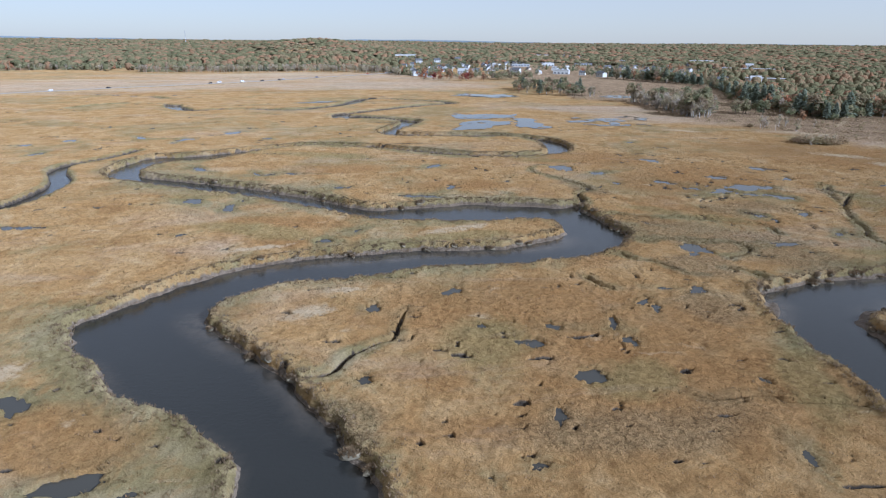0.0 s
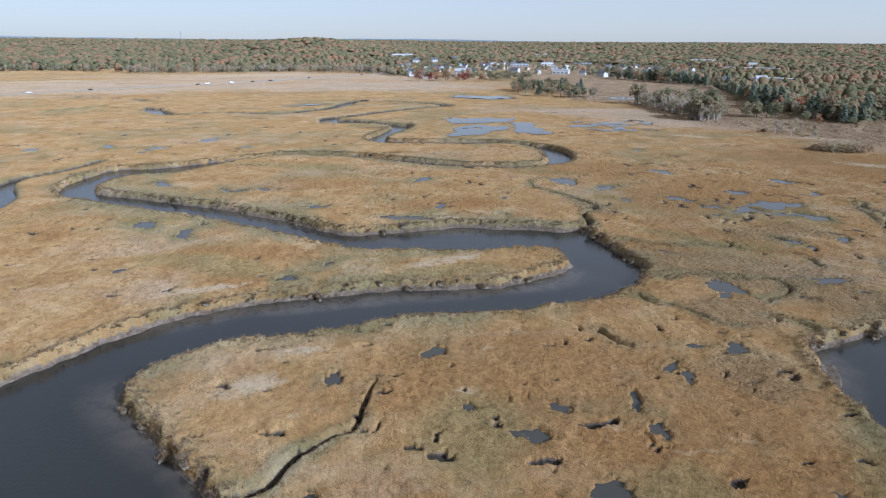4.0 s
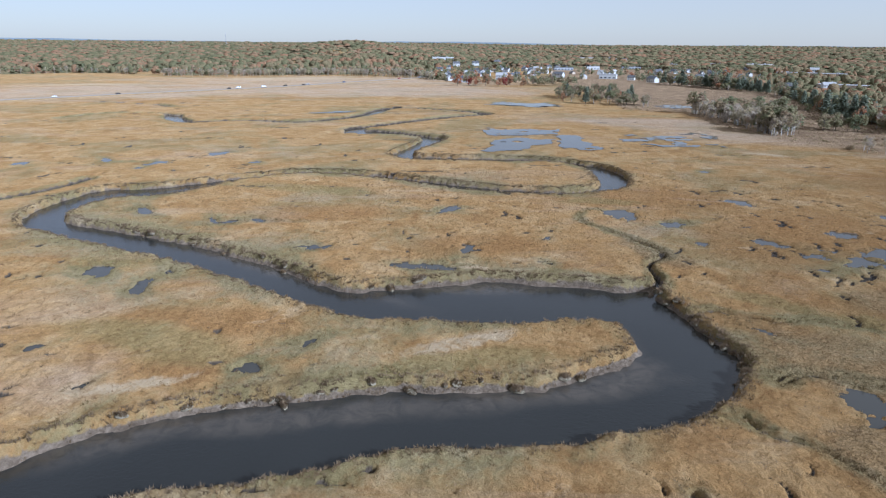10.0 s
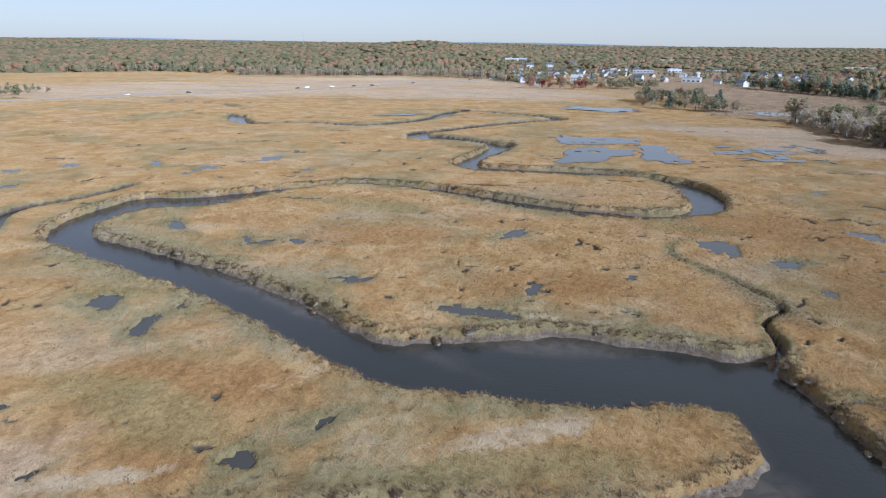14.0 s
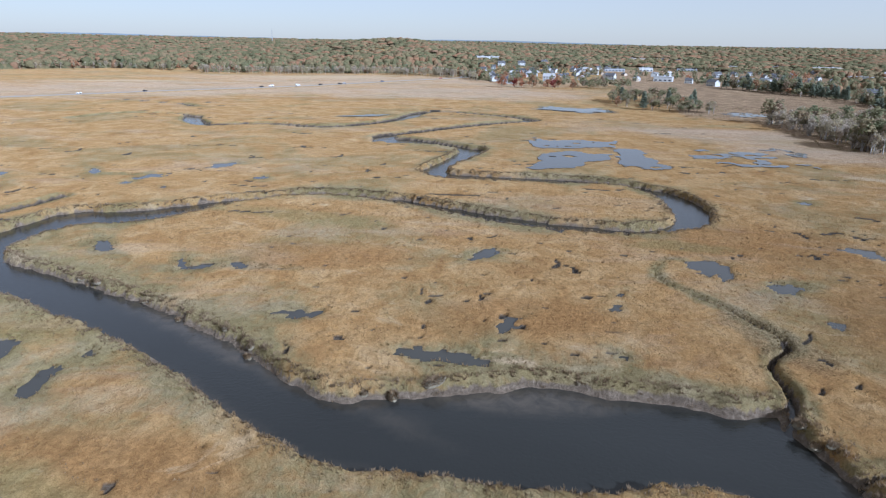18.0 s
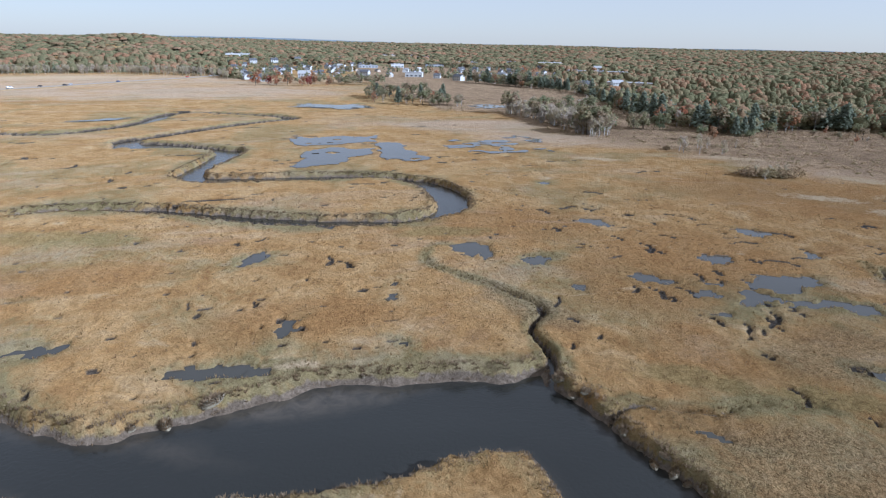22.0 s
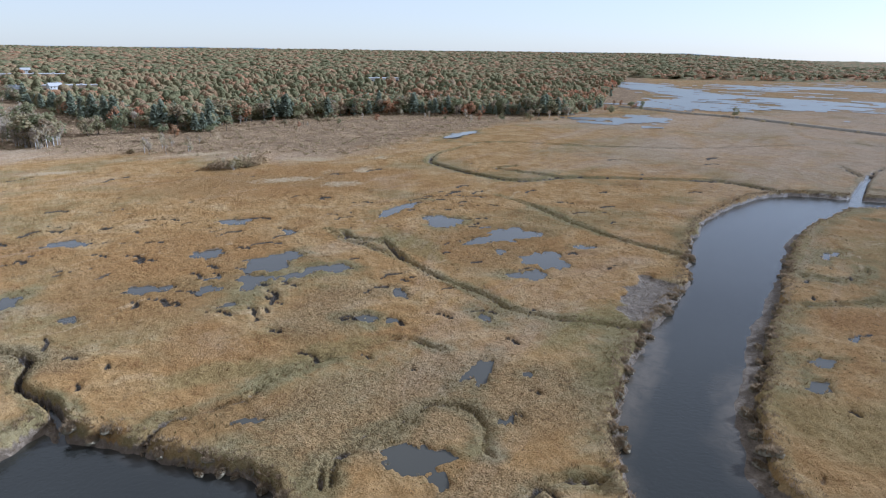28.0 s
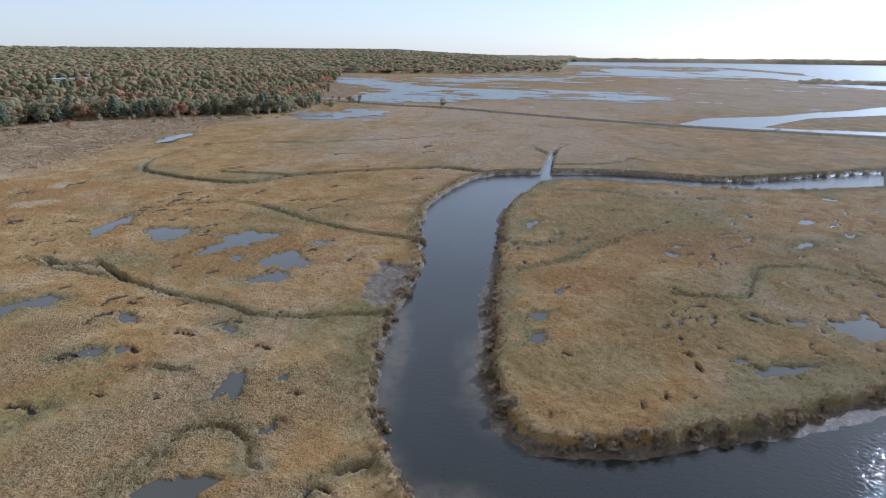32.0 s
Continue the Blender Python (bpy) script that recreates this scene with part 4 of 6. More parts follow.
def pan_pieces(i, length, width):
    """A flooded pan with ragged shores, islets and gaps."""
    nu, nv = max(24, int(length / 0.7)), max(20, int(width / 0.7))
    u, v = np.meshgrid(np.linspace(-0.75, 0.75, nu) * length, np.linspace(-0.75, 0.75, nv) * width, indexing="ij")
    u, v = u.ravel(), v.ravel()
    e = np.hypot(u / (length * 0.5), v / (width * 0.5)) / pool_shape(i, length, width, np.arctan2(v / width, u / length))
    ragged = 0.38 * field(u + 97 * i, v * 1.6, 11, 61, 3) + 0.30 * field(u * 0.5 + 31 * i, v * 1.5, 4.0, 62, 2)
    wet = (e + ragged < 1.0) & (field(u * 0.7 + 53 * i, v * 1.5, 7, 63, 2) < 0.58)
    return pieces(u, v, wet, (nu, nv))


def pool_mesh(i, length, width):
    n = 48
    a = np.linspace(0, 2 * math.pi, n, endpoint=False)
    k = 1.5 + 0.5 / max(min(length, width), 1)
    vx, vy = k * length * 0.5 * np.cos(a), k * width * 0.5 * np.sin(a)
    me = bpy.data.meshes.new("marsh_pool")
    me.from_pydata([(float(p), float(q), 0) for p, q in zip(vx, vy)], [], [tuple(range(n))])
    me.materials.append(POOL)
    return me


PAN_LABEL = "broad flooded salt pan reflecting the pale sky"
for i, (px, py, length, width, turn) in enumerate(POOL_LIST):
    big = max(length, width)
    if math.hypot(px, py) > 420 and big > 17:
        for me, mu, mv in pan_pieces(i, length, width):
            pool = new("marsh_pool", me)
            pool.matrix_world = pose(px, py, 0.14 + 0.012 * (i % 7), 0, 0, turn) @ pose(float(mu), float(mv), 0)
            tagged(pool, PAN_LABEL, "pool", "pools in the marsh")
        continue
    pool = new("marsh_pool", pool_mesh(i, length, width))
    pool.matrix_world = pose(px, py, (0.14 if math.hypot(px, py) > 420 else -0.36) + 0.012 * (i % 7), 0, 0, turn)
    tagged(pool, "long shallow marsh pool of still grey water" if big > 7 else "small dark marsh pool sunk in the grass", "pool", "pools in the marsh")

# broad pans beyond the far bend, by their shores
RING_PANS = [
    [(22.8, 421.7), (27.7, 424.6), (36.4, 414.7), (55.5, 419.2), (77, 419.8), (70, 396.4), (48.6, 390.1), (28.4, 389.6)],
    [(30, 373.7), (44.8, 382.4), (62.5, 373.9), (59.3, 356), (46.3, 348.8), (46.6, 333.7), (33.9, 332.5), (16.2, 333.4), (25, 349.6)],
    [(69.6, 392.5), (80.4, 390), (77.5, 362.5), (83.2, 343.9), (71.2, 337.4), (60, 343.1)],
    [(92, 372), (112, 402), (146, 412), (164, 396), (150, 352), (116, 346)],
]
for i, ring in enumerate(RING_PANS):
    ring = np.array(ring, float)
    lo, hi = ring.min(0) - 4, ring.max(0) + 4
    u, v = np.meshgrid(np.arange(lo[0], hi[0], 1.1), np.arange(lo[1], hi[1], 1.1), indexing="ij")
    nu, nv = u.shape
    u, v = u.ravel(), v.ravel()
    wet = inside(u + 5.0 * field(u, v, 11, 81, 3), v + 8.0 * field(u, v, 11, 82, 3), ring) & (field(u * 0.7, v, 6, 83, 3) < (0.38 if i < 3 else -0.12))
    for me, mu, mv in pieces(u, v, wet, (nu, nv)):
        pan = new("marsh_pool", me)
        pan.location = (mu, mv, 0.26)
        tagged(pan, PAN_LABEL, "pool", "pools in the marsh")

# houses and sheds that stand out of the trees: (bearing, distance, kind)
PLOTS = [(-0.2, 1571, 0), (1, 1376, 5), (2.7, 1425, 5), (-0.5, 1118, 6), (4.6, 1542, 5), (6.3, 1663, 6), (8.2, 1757, 5), (12.2, 1976, 3), (14, 2010, 0), (15.4, 1826, 6), (10.4, 1302, 2), (12.9, 1343, 1), (16.1, 1397, 2), (19, 1573, 0), (22.8, 1617, 1), (25.9, 1651, 3), (28.7, 1257, 0), (29.9, 1435, 7), (31.1, 1244, 3), (29, 874, 8), (31.6, 889, 7), (32.7, 907, 3), (1.7, 827, 5), (5.1, 905, 7), (10.2, 1039, 5), (14.4, 1050, 1), (56.8, 1087, 0)]
SPOTS = [p[:2] for p in PLOTS]

# ---- distant woodland canopy ----
caz = np.radians(np.arange(-60, 132, 0.4))
crs = [400.0]
while crs[-1] < 4900:
    crs.append(crs[-1] * 1.012)
crs = np.array(crs)
rr, aa = np.meshgrid(crs, caz, indexing="ij")
cx, cy = HOVER[0] + rr.ravel() * np.sin(aa.ravel()), HOVER[1] + rr.ravel() * np.cos(aa.ravel())
caz_d, cr = np.degrees(aa.ravel()), rr.ravel()


def village_at(az, r):
    return step(az, -1.5, 1.5) * (1 - step(az, 23, 30)) * (1 - step(r, 1250, 1500))


def wooded_at(x, y, az, r):
    front = r - edge_at(az, FOREST_EDGE)
    w = step(front + 30 * field(x, y, 120, 41, 2), 4, 14) * (1 - village_at(az, r))
    spit = step(az, 113.5, 114.5) * (1 - step(az, 126, 128)) * step(r, 1260, 1270) * (1 - step(r, 1330, 1420)) * step(field(x, y, 60, 46, 2), -0.5, -0.3)
    shore = step(az, 90, 92) * step(r, 3300, 3400) * (1 - step(r, 3700, 3900)) * step(field(x, y, 500, 47, 2), -0.7, -0.5)
    return np.maximum(w, np.maximum(spit, shore))


wooded = wooded_at(cx, cy, caz_d, cr)
front = cr - edge_at(caz_d, FOREST_EDGE)
clearing = step(field(cx, cy, 150, 43, 2), 0.42, 0.5) * step(cr, 800, 1200)
rough = np.random.RandomState(4).uniform(-1, 1, len(cx))
top = 3.2 + 2.0 * step(front, 450, 700) + 3.6 * field(cx, cy, 60, 44, 2) + 3.4 * field(cx, cy, 170, 48, 2) * step(front, 60, 250) + 2.6 * field(cx, cy, 13, 45, 1) + 2.6 * rough - 8 * clearing
top = top * (1 - 0.62 * step(caz_d, 70.5, 76) * (1 - step(caz_d, 76.5, 77.5)) * (1 - step(cr, 900, 1300)))
for ha, hr in SPOTS:                    # yards and lots cut out of the wood round the outlying houses
    side_, ahead = np.radians(caz_d - ha) * cr, cr - hr
    top = np.where((abs(side_) < 38) & (ahead > -130) & (ahead < 30), 1.0, top)
top = top + 12 * step(cr, 3000, 3300) * step(caz_d, 90, 94) * (1 + 0.5 * field(cx, cy, 260, 56, 2))
cz = upland(cx, cy) + np.where(wooded > 0.5, top, -4.0)
canopy = sheet("woods", np.stack([cx, cy, cz], 1), len(crs), len(caz), False, CANOPY, smooth=True, keep=wooded > 0.5)
tagged(canopy, "unbroken autumn woodland canopy in green, rust and brown", "woods", kind="stuff")

# ---- far bays, salt pans and the sea to the east ----
waz = np.radians(np.arange(68, 132, 0.2))
wrs = [420.0]
while wrs[-1] < 4960:
    wrs.append(wrs[-1] * 1.007)
wrs = np.array(wrs)
rr, aa = np.meshgrid(wrs, waz, indexing="ij")
wx, wy = HOVER[0] + rr.ravel() * np.sin(aa.ravel()), HOVER[1] + rr.ravel() * np.cos(aa.ravel())
wa, wr = np.degrees(aa.ravel()), rr.ravel()
BAY = np.array([(482, -78), (452, -104), (444, -159), (428, -200), (415, -260), (640, -420), (660, -315), (562, -186), (524, -110)], float)
HOLM = np.array([(470, -128), (544, -196), (580, -275), (560, -340), (436, -262), (449, -200), (458, -160)], float)
REACH = np.array([(850, -560), (984, -500), (1140, -480), (1371, -512), (1692, -455), (1984, -640), (1208, -640), (940, -640)], float)
PANS = [
    np.array([(1249.3, 361.5), (1212.3, 294.7), (1023.8, 187.9), (912.5, 115.5), (808.1, 147.5), (871.8, 191.9), (979, 241.7), (1037.8, 297.5)], float),
    np.array([(735, 219.6), (847.3, 188.3), (832.7, 135.8), (773.5, 104), (748.9, 78.3), (684.8, 105), (647.4, 153), (663.9, 190)], float),
    np.array([(866.2, 82.5), (897.6, 49.8), (856.6, -0.4), (768.6, 15.6), (709.2, 52.1), (714, 75.1)], float),
    np.array([(907.3, -3.9), (876.6, -45.8), (846.9, -77.5), (773.4, -129.7), (712.9, -126.7), (713.6, -79.8), (722.7, -33.4), (790.1, -55.2)], float),
    np.array([(520.1, 187.8), (558, 169.8), (556.1, 145.1), (518.2, 132.7), (492.8, 157.4), (486.6, 173.3)], float),
]
warp = field(wx, wy, 90, 51, 3)
wu = np.radians(wa) * wr                       # along the view, pans lie as long thin slivers
sliver = field(wu, wr * 2.2, 42, 52, 3) * 0.75 + 0.35 * field(wu, wr * 1.5, 130, 53, 2)
need = 0.47 - 0.16 * step(wr, 1100, 2400) * step(wa, 90, 108)
for a0, a1, r0, r1, dip in ((74, 96, 640, 1200, 0.22), (86, 106, 690, 910, 0.3), (71, 84, 460, 590, 0.40), (95, 113, 1300, 1750, 0.45), (83, 101, 1080, 1350, 0.45)):
    e = 1 - np.maximum(abs(wa - (a0 + a1) / 2) / ((a1 - a0) / 2), abs(wr - (r0 + r1) / 2) / ((r1 - r0) / 2))
    need = need - dip * step(e, 0.0, 0.55)
need = need + 0.6 * (1 - step(wr - np.interp(wa, [68, 74, 77, 82, 95, 106, 121, 132], [620, 480, 480, 640, 560, 520, 510, 510]), 0, 25))
dykes = ((abs(np.mod(wx * 0.8 + wy * 0.6, 88) - 44) < 2.5) | (abs(np.mod(wx * 0.5 - wy * 0.85, 140) - 70) < 2.5)) & (wr < 1200)
tide = inside(wx + 6 * warp, wy + 6 * warp, BAY) & ~inside(wx + 5 * warp, wy - 5 * warp, HOLM)
tide |= inside(wx + 20 * warp, wy + 14 * warp, REACH)
tide |= (wr > 1500) & (wr < 2600) & (wa > 99) & (field(wx * 0.35, wy, 160, 54, 2) + 0.03 * (wa - 104) > 0.12)
tide |= (wr > 2600 - 12 * (wa - 96)) & (wa > 97 + 3 * field(wx, wy, 300, 55, 2))
pan = np.zeros(wx.shape, bool)
jag = field(wx, wy, 24, 57, 4)
for ring in PANS:
    pan |= inside(wx + 26 * jag, wy + 36 * jag, ring)
pan &= field(wu * 0.6, wr * 1.4, 20, 58, 3) < 0.3
wet = tide | ((pan | (sliver > need)) & ~dykes)
SEA = water_material("bay_water", (0.05, 0.055, 0.055), 0.28, 0.12)
bay = sheet("water_east", np.stack([wx, wy, np.full_like(wx, 0.32)], 1), len(wrs), len(waz), False, SEA, keep=wet)
tagged(bay, "flooded salt pans, bays and sea shining in the sun", "water", kind="structure")

# ---- trees ----
def mesh_of(name, verts, faces, material, smooth=False):
    me = bpy.data.meshes.new(name)
    me.from_pydata(verts, [], faces)
    if smooth:
        me.polygons.foreach_set("use_smooth", np.full(len(faces), True))
    me.materials.append(material)
    return me


def limb(verts, faces, a, b, ra, rb, n=5):
    """A tapered limb from a to b."""
    a, b = Vector(a), Vector(b)
    q = (b - a).to_track_quat("Z", "Y")
    base = len(verts)
    for c, r in ((a, ra), (b, rb)):
        for k in range(n):
            w = 2 * math.pi * k / n
            verts.append(tuple(c + q @ Vector((r * math.cos(w), r * math.sin(w), 0))))
    for k in range(n):
        faces.append((base + k, base + (k + 1) % n, base + n + (k + 1) % n, base + n + k))


def spray(verts, faces, rng, centre, size, flat=0.7):
    """One small clump of leaves: a ragged, tilted, six-sided tuft."""
    base = len(verts)
    turn = rng.uniform(0, 6.28)
    tilt = Vector((rng.uniform(-0.5, 0.5), rng.uniform(-0.5, 0.5), 1)).normalized()
    q = tilt.to_track_quat("Z", "Y")
    for k in range(5):
        w = turn + 2 * math.pi * k / 5
        r = size * rng.uniform(0.55, 1.15)
        verts.append(tuple(Vector(centre) + q @ Vector((r * math.cos(w), r * math.sin(w), size * rng.uniform(-0.35, 0.2)))))
    verts.append(tuple(Vector(centre) + q @ Vector((0, 0, size * flat * rng.uniform(0.7, 1.2)))))
    for k in range(5):
        faces.append((base + k, base + (k + 1) % 5, base + 5))


def broadleaf(seed, h, spread, clumps, size, low=0.30):
    rng = random.Random(seed)
    tv, tf, cv, cf = [], [], [], []
    lean = (rng.uniform(-0.4, 0.4), rng.uniform(-0.4, 0.4))
    fork = h * rng.uniform(0.28, 0.4)
    limb(tv, tf, (0, 0, -0.5), (lean[0], lean[1], fork), 0.018 * h, 0.012 * h, 6)
    limb(tv, tf, (lean[0], lean[1], fork), (lean[0] * 2, lean[1] * 2, h * 0.82), 0.012 * h, 0.004 * h, 5)
    lobes = []
    for k in range(rng.randint(7, 10)):
        w, up = k * 2.4 + rng.uniform(-0.5, 0.5), rng.uniform(low, 0.85)
        out = spread * rng.uniform(0.45, 0.75) * (1.15 - abs(up - 0.6))
        tip = (lean[0] + out * math.cos(w), lean[1] + out * math.sin(w), h * up)
        limb(tv, tf, (lean[0], lean[1], fork + (h * up - fork) * 0.3), tip, 0.007 * h, 0.0025 * h, 4)
        lobes.append((tip, spread * rng.uniform(0.35, 0.55)))
    lobes.append(((lean[0] * 2, lean[1] * 2, h * 0.84), spread * 0.5))
    for k in range(clumps):
        c, r = lobes[rng.randrange(len(lobes))]
        d = Vector((rng.gauss(0, 1), rng.gauss(0, 1), rng.gauss(0, 0.8))).normalized() * r * rng.uniform(0.55, 1.1)
        spray(cv, cf, rng, (c[0] + d.x, c[1] + d.y, min(max(c[2] + d.z, h * low * 0.4), h)), size * rng.uniform(0.7, 1.3))
    return (tv, tf), (cv, cf)


def conifer(seed, h, spread, clumps, size):
    rng = random.Random(seed)
    tv, tf, cv, cf = [], [], [], []
    limb(tv, tf, (0, 0, -0.5), (rng.uniform(-0.3, 0.3), rng.uniform(-0.3, 0.3), h * 0.97), 0.017 * h, 0.003 * h, 6)
    whorls = max(5, clumps // 14)
    for i in range(whorls):
        up = 0.18 + 0.80 * i / whorls
        reach = spread * (1.05 - up) ** 0.75 * rng.uniform(0.75, 1.15)
        arms = 4 + i % 2
        for k in range(arms):
            w = i * 1.1 + 2 * math.pi * k / arms + rng.uniform(-0.3, 0.3)
            tip = (reach * math.cos(w), reach * math.sin(w), h * up - reach * 0.10)
            limb(tv, tf, (0, 0, h * up), tip, 0.004 * h, 0.0015 * h, 3)
            for s in (0.35, 0.65, 0.95):
                if len(cf) < clumps * 5:
                    spray(cv, cf, rng, (tip[0] * s, tip[1] * s, h * up - reach * 0.10 * s + rng.uniform(-0.3, 0.4)), size * rng.uniform(0.8, 1.25) * (1.15 - 0.4 * up), 0.5)
    spray(cv, cf, rng, (0, 0, h * 0.97), size * 0.7, 1.2)
    return (tv, tf), (cv, cf)


def bare_tree(seed, h, spread, clumps, size):
    """A leafless birch or dead trunk with upright limbs and a haze of fine twigs."""
    rng = random.Random(seed)
    tv, tf, cv, cf = [], [], [], []
    for s in range(rng.randint(1, 3)):
        ox, oy = rng.uniform(-0.5, 0.5), rng.uniform(-0.5, 0.5)
        top = (ox * 2.5, oy * 2.5, h * rng.uniform(0.85, 1.0))
        limb(tv, tf, (ox * 0.4, oy * 0.4, -0.4), top, 0.013 * h, 0.002 * h, 5)
        for k in range(8):
            up = 0.3 + 0.07 * k
            w = k * 2.4 + rng.uniform(-0.4, 0.4)
            reach = spread * rng.uniform(0.4, 0.8) * (1.2 - up)
            root = Vector((ox * 0.4 + (top[0] - ox * 0.4) * up, oy * 0.4 + (top[1] - oy * 0.4) * up, top[2] * up))
            tip = root + Vector((reach * math.cos(w), reach * math.sin(w), reach * 1.3))
            limb(tv, tf, root, tip, 0.004 * h, 0.001 * h, 3)
            for j in range(max(1, clumps // 16)):
                c = root.lerp(tip, rng.uniform(0.5, 1.15)) + Vector((rng.gauss(0, 0.3), rng.gauss(0, 0.3), rng.gauss(0, 0.4)))
                for b in range(3):
                    base = len(cv)
                    d = Vector((rng.gauss(0, 0.6), rng.gauss(0, 0.6), rng.uniform(0.2, 1.0))).normalized() * size * rng.uniform(0.8, 1.5)
                    e = Vector((rng.gauss(0, 1), rng.gauss(0, 1), 0)).normalized() * size * 0.16
                    cv.extend([tuple(c - e), tuple(c + e), tuple(c + d)])
                    cf.append((base, base + 1, base + 2))
    return (tv, tf), (cv, cf)


def bush(seed, h, spread, clumps, size):
    rng = random.Random(seed)
    tv, tf, cv, cf = [], [], [], []
    for k in range(7):
        w = k * 0.9
        tip = (spread * 0.6 * math.cos(w), spread * 0.6 * math.sin(w), h * rng.uniform(0.5, 0.85))
        limb(tv, tf, (0.1 * math.cos(w), 0.1 * math.sin(w), -0.2), tip, 0.05, 0.015, 4)
    for k in range(clumps):
        w, s = rng.uniform(0, 6.28), math.sqrt(rng.random())
        spray(cv, cf, rng, (spread * s * math.cos(w), spread * s * math.sin(w), h * (1 - 0.6 * s * s) * rng.uniform(0.3, 1.0)), size * rng.uniform(0.7, 1.3))
    return (tv, tf), (cv, cf)


def prototype(name, parts, bark, leaves, label, category, group):
    (tv, tf), (cv, cf) = parts
    tree = new(name)
    for part_name, v, f, m in (("trunk", tv, tf, bark), ("crown", cv, cf, leaves)):
        child = new(part_name, mesh_of(part_name, v, f, m, True))
        child.parent = tree
    return tagged(tree, label, category, group)


EDGE_G, STRIP_G = "trees along the woodland edge", "trees of the grey thicket"
PROTO = {
    "oak": [prototype("oak_tree", broadleaf(s, 14, 5.0, 230, 0.80), BARK, OAK, "broad oak with olive-green autumn leaves at the wood's edge", "tree", EDGE_G) for s in (1, 2, 3)],
    "rust": [prototype("maple_tree", broadleaf(s, 12, 4.2, 190, 0.74), BARK, RUST, "maple with rust-brown autumn leaves at the wood's edge", "tree", EDGE_G) for s in (4, 5)],
    "red": [prototype("red_maple_tree", broadleaf(6, 9, 3.6, 200, 0.6), BARK, CRIMSON, "small maple with bright crimson autumn leaves", "tree", EDGE_G)],
    "pine": [prototype("pine_tree", conifer(s, 16, 4.8, 230, 1.15), BARK, PINE, "tall dark green white pine at the wood's edge", "tree", EDGE_G) for s in (7, 8, 9)],
    "bare": [prototype("birch_tree", bare_tree(s, 10.5, 3.2, 160, 0.95), PALE_BARK, TWIG, "leafless grey birch with fine upright twigs", "tree", STRIP_G) for s in (10, 11, 12)],
    "thicket": [prototype("thicket_tree", broadleaf(s, 10.5, 2.8, 300, 0.40, 0.10), PALE_BARK, TWIG, "slender grey-brown tree of the thicket, almost bare", "tree", STRIP_G) for s in (15, 16)],
    "bush": [prototype("shrub", bush(s, 3.2, 2.8, 170, 0.30), BARK, BRUSH, "low brown leafy shrub in the heath", "shrub", "shrubs on the heath") for s in (13, 14)],
}
USED = set()


def base_height(x, y):
    return float(upland(np.array([float(x)]), np.array([float(y)]))[0])


def plant(kind, x, y, scale, rng):
    protos = PROTO[kind]
    tree = protos[rng.randrange(len(protos))]
    m = pose(x, y, base_height(x, y) - 0.1, 0, 0, rng.uniform(0, 360))
    if tree.name not in USED:
        USED.add(tree.name)
        tree.matrix_world = m
        made = tree
    else:
        made = copy_thing(tree, m)
    made.scale = (scale * rng.uniform(0.9, 1.1), scale * rng.uniform(0.9, 1.1), scale)
    return made


def at_bearing(az, r):
    return HOVER[0] + r * math.sin(radians(az)), HOVER[1] + r * math.cos(radians(az))


rng = random.Random(77)
az = 19.0
while az < 76.5:                       # the wood's front rows
    r = float(edge_at(az, FOREST_EDGE))
    for row in range(2):
        kind = rng.choices(["pine", "oak", "rust", "bare"], [5, 4, 1.2, 0.8] if az < 62 else [4, 5, 1.0, 0.8])[0]
        x, y = at_bearing(az + rng.uniform(-0.3, 0.3), r + row * 9 + rng.uniform(-4, 4))
        plant(kind, x, y, rng.uniform(0.6, 1.3) * (0.55 if az > 73 else 0.85 if az > 60 else 1), rng)
    az += rng.uniform(0.55, 0.95) * (500 / r)
for k in range(135):                    # grey thicket on the heath
    s = rng.random()
    x, y = 199 + (10 + 78 * s) * rng.random() ** 1.6 + rng.uniform(-4, 4), 396 + 145 * s + rng.uniform(-6, 14)
    plant(rng.choices(["bare", "thicket", "oak"], [4, 3, 0.8])[0], x, y, rng.uniform(0.85, 1.3), rng)
for k in range(9):
    plant("oak", 250 + rng.uniform(-12, 14), 425 + rng.uniform(-14, 18), rng.uniform(0.6, 0.8), rng)
for k in range(52):                    # copse before the village
    plant(rng.choices(["oak", "pine", "bare", "rust"], [5, 2, 2, 0.6])[0], 112 + 70 * rng.random(), 590 + 105 * rng.random(), rng.uniform(0.6, 1.0), rng)
for k in range(20):
    plant(("bush", "bush", "thicket")[k % 3], 212 + rng.uniform(-11, 11), 277 + rng.uniform(-7, 7), rng.uniform(1.0, 1.6) * (0.38 if k % 3 == 2 else 1), rng)
for k in range(14):
    plant(rng.choice(["bush", "thicket", "bare"]), 240 + rng.uniform(-28, 28), 338 + rng.uniform(-14, 14), rng.uniform(0.5, 0.9), rng)
for k in range(8):
    plant("red" if k in (1, 5) else "rust", 20 + 11 * k + rng.uniform(-4, 4), 812 + rng.uniform(-12, 25), rng.uniform(0.9, 1.3), rng)


